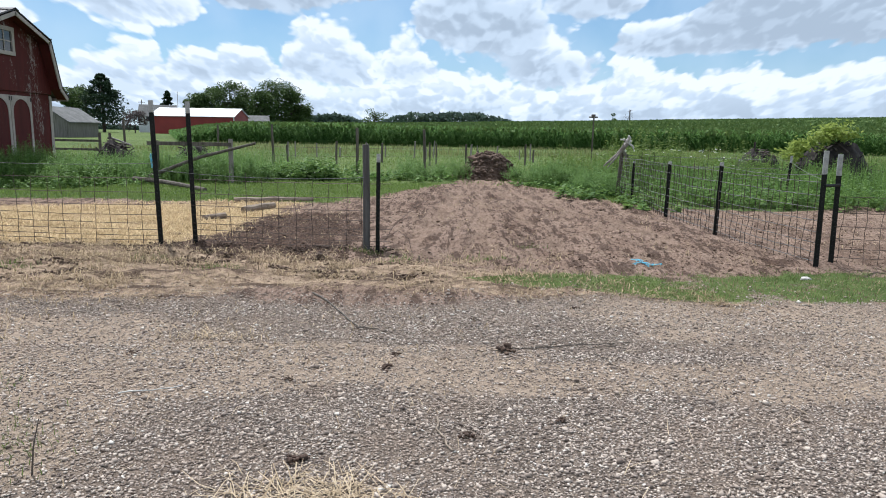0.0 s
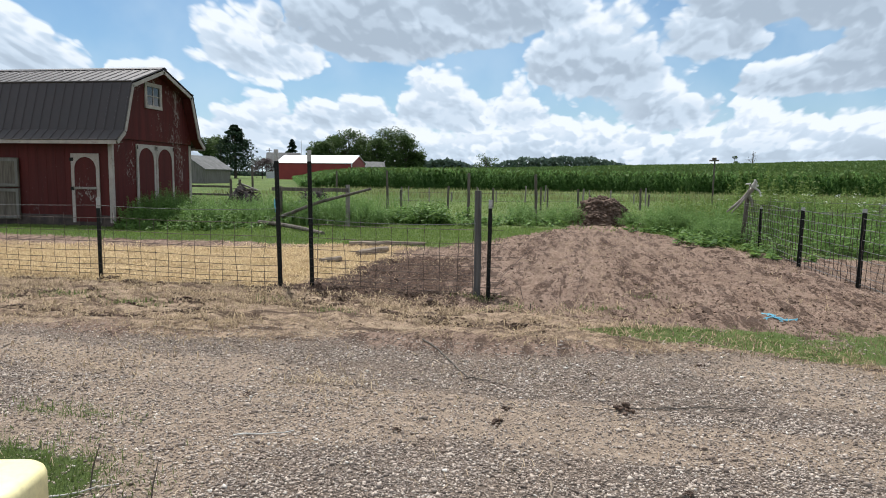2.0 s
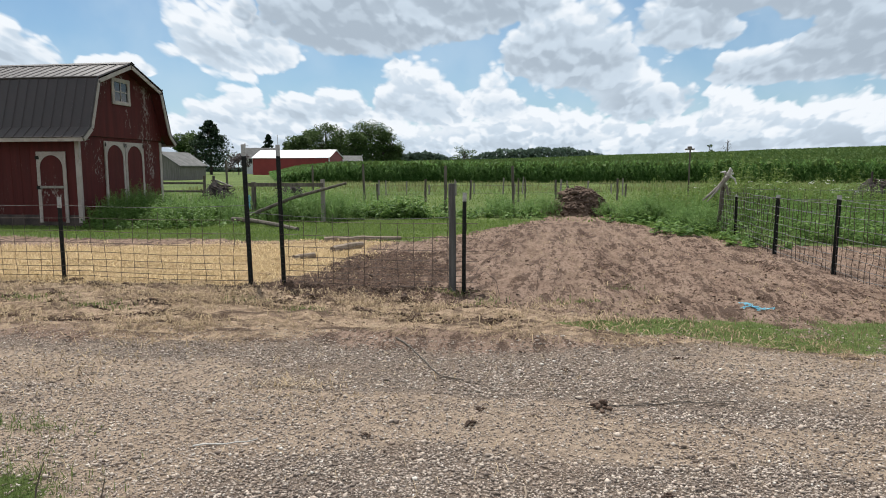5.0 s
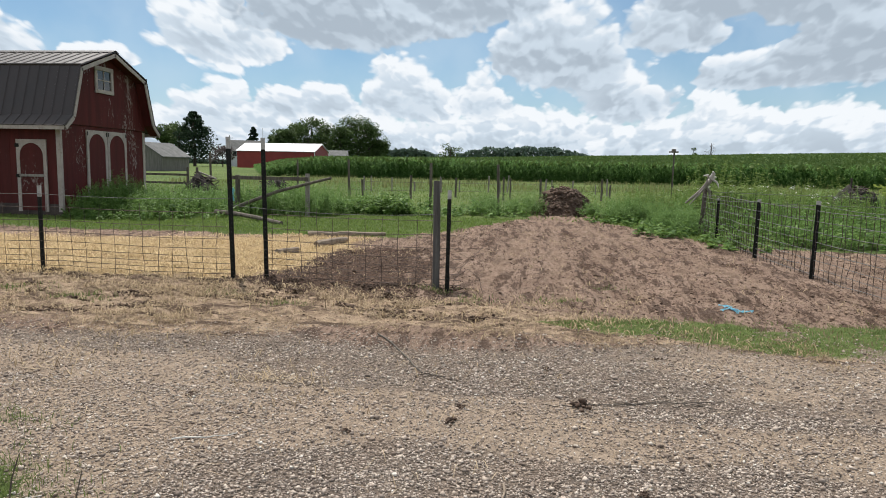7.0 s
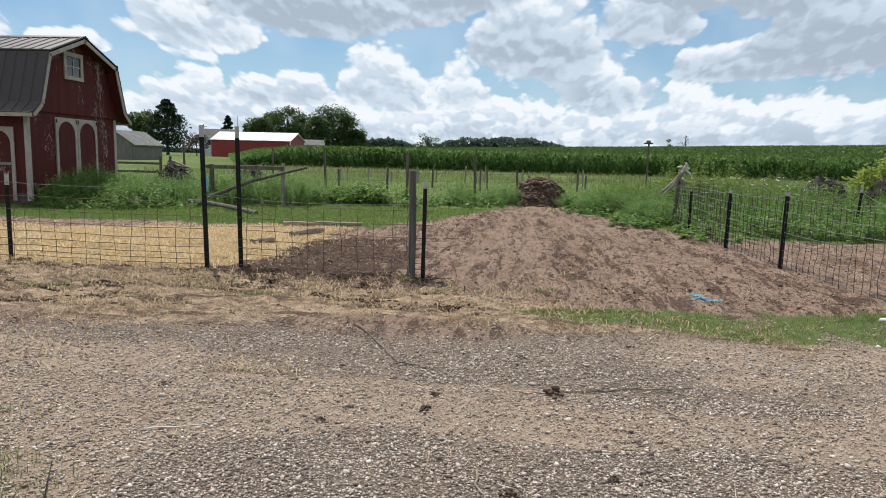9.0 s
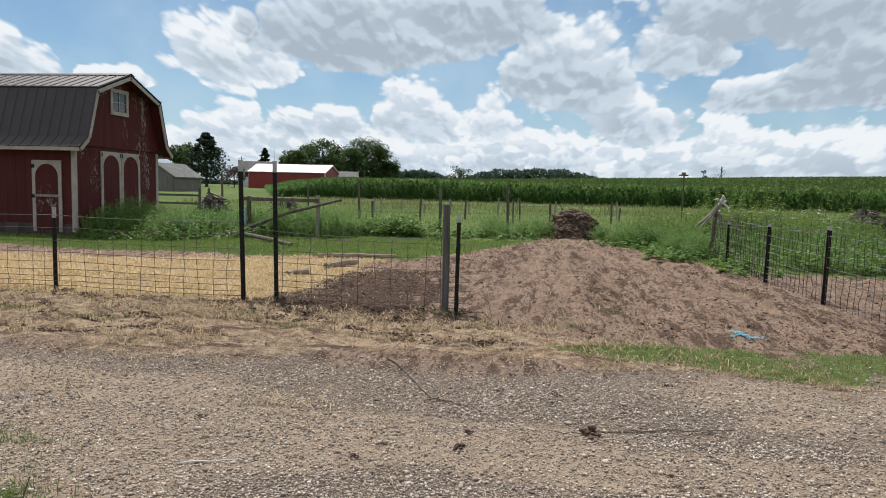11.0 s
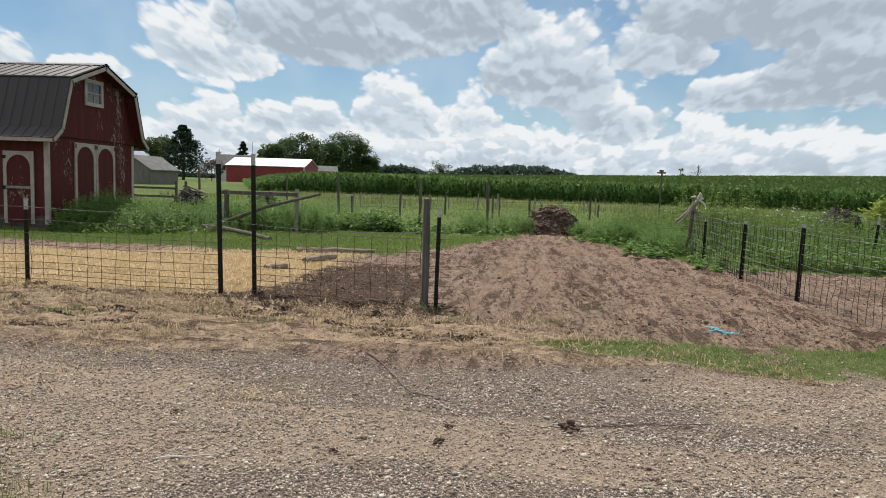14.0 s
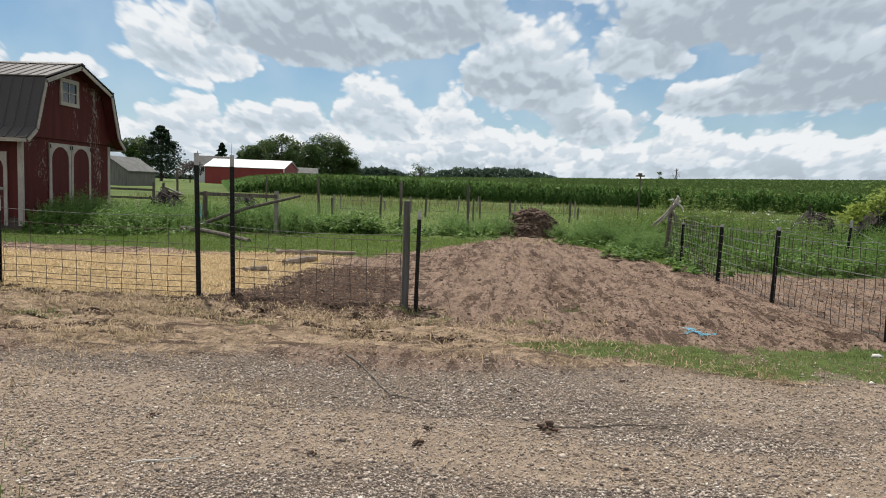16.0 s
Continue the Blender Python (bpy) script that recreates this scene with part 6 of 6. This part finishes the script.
# ---- trees ----
def tree(x, y, h, w, material, label, lobes=16, leaves=3200, leaf=0.55, conifer=False, bare=0.12, name="tree", base=None):
    z0 = gz(x, y) if base is None else base
    t = thing(name, x, y, z0, label, "tree", "farm trees")
    bm = bmesh.new()
    tr = h * 0.024
    tube(bm, [(0, 0, -0.5), (0.1, 0, h * 0.3), (0, 0.1, h * 0.6), (0, 0, h * 0.88)], [tr * 1.3, tr, tr * 0.6, tr * 0.2], 8)
    cents = []
    if conifer:
        for i in range(lobes * 3):
            k = RNG.uniform(0.04, 1.0)
            a = RNG.uniform(0, 6.28)
            r = w / 2 * (1 - k) ** 0.6 * RNG.uniform(0.35, 1.08)
            cents.append((r * math.cos(a), r * math.sin(a), h * (bare + (1 - bare) * k), max(0.35, (w * 0.2) * (1.15 - k))))
    else:
        for i in range(lobes):
            a = RNG.uniform(0, 6.28)
            k = RNG.uniform(0, 1)
            r = w / 2 * math.sqrt(RNG.uniform(0.05, 1)) * (1 - 0.55 * abs(k - 0.35))
            cents.append((r * math.cos(a) * 0.8, r * math.sin(a) * 0.8, h * (bare + 0.12 + (0.8 - bare) * k), w * RNG.uniform(0.13, 0.21)))
    for cx, cy, cz, cr in cents[:14]:
        tube(bm, [(0, 0, max(h * 0.15, cz - h * 0.22)), (cx * 0.5, cy * 0.5, cz - h * 0.07), (cx, cy, cz)], [tr * 0.45, tr * 0.3, tr * 0.1], 5)
    part("trunk", bm, "bark", t)
    per = leaves // len(cents)
    pts = []
    for cx, cy, cz, cr in cents:
        d = RNG.normal(0, 1, (per, 3))
        d /= np.linalg.norm(d, axis=1)[:, None]
        rr = cr * RNG.uniform(0.25, 1.15, per) ** 0.6
        p = d * rr[:, None] * np.array([1.15, 1.15, 0.55 if conifer else 0.8]) + np.array([cx, cy, cz])
        pts.append(p)
    p = np.concatenate(pts)
    d = RNG.normal(0, 1, (len(p), 3)) * np.array([1, 1, 0.55]) + p * np.array([0.05, 0.05, 0.0])
    v, f = spread_leaves(p, d, leaf, 0.34, 0.5)
    part("crown", fast_mesh("crown", v, f), material, t)["kind"] = "stuff"
    return t


def away(px, dist):
    """A place at a bearing (tangent) from the drive and a distance."""
    s = 1 / math.sqrt(1 + px * px)
    return px * dist * s, 0.4 + dist * s


def bearing(px):
    """Tangent of the bearing of a column of the picture width as it stands late in the walk."""
    a = math.atan((px - 784) / 1184) - math.atan(0.223 / 1.98)
    return math.tan(a)


DEC = "broad dark green deciduous tree behind the farmstead"
for px, d, h, w in ((500, 232, 13.2, 9), (524, 240, 15.0, 11), (549, 228, 16.2, 12), (575, 236, 14.6, 11), (600, 226, 14.8, 11), (628, 232, 16.8, 14), (650, 236, 15.0, 12), (668, 240, 9.0, 9), (486, 238, 11.0, 7)):
    tree(*away(bearing(px), d), h, w, "oakleaf", DEC, lobes=40, leaves=7000, leaf=0.6)
tree(*away(bearing(296), 205), 13.0, 8.5, "oakleaf", DEC, lobes=22, leaves=3000, leaf=0.7)
tree(*away(bearing(318), 212), 13.4, 8.0, "oakleaf", DEC, lobes=22, leaves=3000, leaf=0.7)
for px, d, h, w in ((344, 200, 15.0, 12.5), (447, 240, 13.2, 6.5)):
    tree(*away(bearing(px), d), h, w, "needle", "tall dark spruce by the farmstead", lobes=44, leaves=7500, leaf=0.65, conifer=True, bare=0.13, name="spruce")
tree(*away(bearing(393), 190), 5.6, 7.0, "plumleaf", "small round purple-leaved tree", lobes=20, leaves=1900, leaf=0.42)
tree(*away(bearing(792), 330), 12.0, 12.5, "oakleaf", "lone round tree at the corn field's edge", lobes=18, leaves=2200, leaf=0.75)
tree(*away(bearing(1217), 300), 8.5, 6.0, "oakleaf", "far tree top over the field's crest", lobes=10, leaves=900, leaf=0.6)
tree(*away(bearing(1248), 300), 11.0, 5.0, "plumleaf", "far half-bare tree over the field's crest", lobes=10, leaves=160, leaf=0.4)

# wooded ridge on the skyline; its haze is only in the leaf colour
def ridge(px0, px1, dist, h0, h1, label):
    n = 4200
    t = RNG.uniform(0, 1, n)
    px = px0 + (px1 - px0) * t
    b = np.tan(np.arctan((px - 784) / 1184) - math.atan(0.223 / 1.98))
    s = 1 / np.sqrt(1 + b * b)
    hump = np.sin(np.pi * np.clip(t * 0.92 + 0.04, 0, 1)) ** 0.6
    top = h0 + (h1 - h0) * hump * (1 + 0.16 * vnoise(t * 16, t * 0 + 2, int(dist)) + 0.08 * vnoise(t * 60, t * 0, 5))
    z = RNG.uniform(0, 1, n) ** 0.6 * top
    dd = dist + RNG.uniform(-12, 12, n)
    p = np.stack([b * dd * s, dd * s, z + lay(b * dd * s, dd * s) * 0], 1)
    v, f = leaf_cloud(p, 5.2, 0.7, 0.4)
    solo("wooded_ridge", fast_mesh("ridge", v, f), "hazywood", label, "woods", kind="stuff")


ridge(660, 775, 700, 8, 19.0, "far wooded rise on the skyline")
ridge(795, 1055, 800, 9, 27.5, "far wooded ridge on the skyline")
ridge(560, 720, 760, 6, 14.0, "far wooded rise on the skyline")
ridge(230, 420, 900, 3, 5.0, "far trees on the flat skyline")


# ---- the neighbouring farmstead ----
def gable_house(name, x, y, z, turn, length, width, eave, ridge_h, wall, roof, label, over=0.4, category="shed"):
    t = thing(name, x, y, z, label, category, turn=turn)
    a, b = length / 2, width / 2
    for y0 in (-b, b - 0.15):
        part("side_wall", boxes((-a, a, y0, y0 + 0.15, -0.8, eave)), wall, t)
    for s in (-1, 1):
        bm = bmesh.new()
        prism(bm, [(-b + 0.16, -0.8), (b - 0.16, -0.8), (b - 0.16, eave), (0, ridge_h - 0.06), (-b + 0.16, eave)], "x", s * a - 0.08, s * a + 0.08)
        part("gable_wall", bm, wall, t)
    k = (ridge_h - eave) / b
    for s in (-1, 1):
        e = b + over
        part("roof_slope", prism(bmesh.new(), [(0, ridge_h), (s * e, ridge_h - k * e), (s * e, ridge_h - k * e + 0.14), (0, ridge_h + 0.16)], "x", -a - over, a + over), roof, t)
    return t


# red pole shed, its long side to the drive
sx, sy = away(bearing(500), 186)
h = gable_house("pole_shed", sx, sy, 0.33, -4, 21.3, 10.0, 4.5, 6.5, "redmetal", "whiteroof", "long red metal pole shed with white metal roof", 0.35)
for y0 in (-5.02,):
    part("corner_trim", boxes((10.58, 10.78, -5.06, -4.9, 0, 4.45)), "whiteroof", h)
    part("corner_trim", boxes((-10.78, -10.58, -5.06, -4.9, 0, 4.45)), "redmetal", h)
sx, sy = away(bearing(290), 105)
h = gable_house("grey_shed", sx - 3.0, sy + 3.6, 0.1, 87, 7.2, 6.0, 2.15, 4.0, "greyboard", "greyroof", "weathered grey board shed with shingle roof", 0.3)
sx, sy = away(bearing(432), 225)
h = gable_house("farmhouse", sx, sy, 0.3, 15, 10.0, 7.0, 5.2, 8.3, "housewhite", "greyroof", "pale farmhouse with grey roof behind the red shed", 0.4, "house")
for x in (-2.5, 2.0):
    w = part("window", boxes((x - 0.5, x + 0.5, -3.58, -3.52, 3.4, 4.8)), "glass", h)
sx, sy = away(bearing(594), 215)
gable_house("white_outbuilding", sx, sy, 0.4, 20, 6.0, 6.0, 4.0, 5.6, "housewhite", "greyroof", "small pale outbuilding beside the red shed", 0.3, "shed")
ux, uy = away(bearing(406), 232)
u = thing("utility_pole", ux, uy, gz(ux, uy), "wooden utility pole with a crossarm", "utility pole")
part("pole", tube(bmesh.new(), [(0, 0, -0.5), (0, 0, 10.0)], [0.16, 0.12], 8), "darkwood", u)
part("crossarm", boxes((-1.1, 1.1, -0.06, 0.06, 9.1, 9.24)), "darkwood", u)
ux, uy = away(bearing(464), 245)
u = thing("aerial_mast", ux, uy, gz(ux, uy), "thin grey aerial mast behind the red shed", "mast")
part("mast", tube(bmesh.new(), [(0, 0, -0.5), (0, 0, 13.5)], 0.07, 6), "oldwood", u)
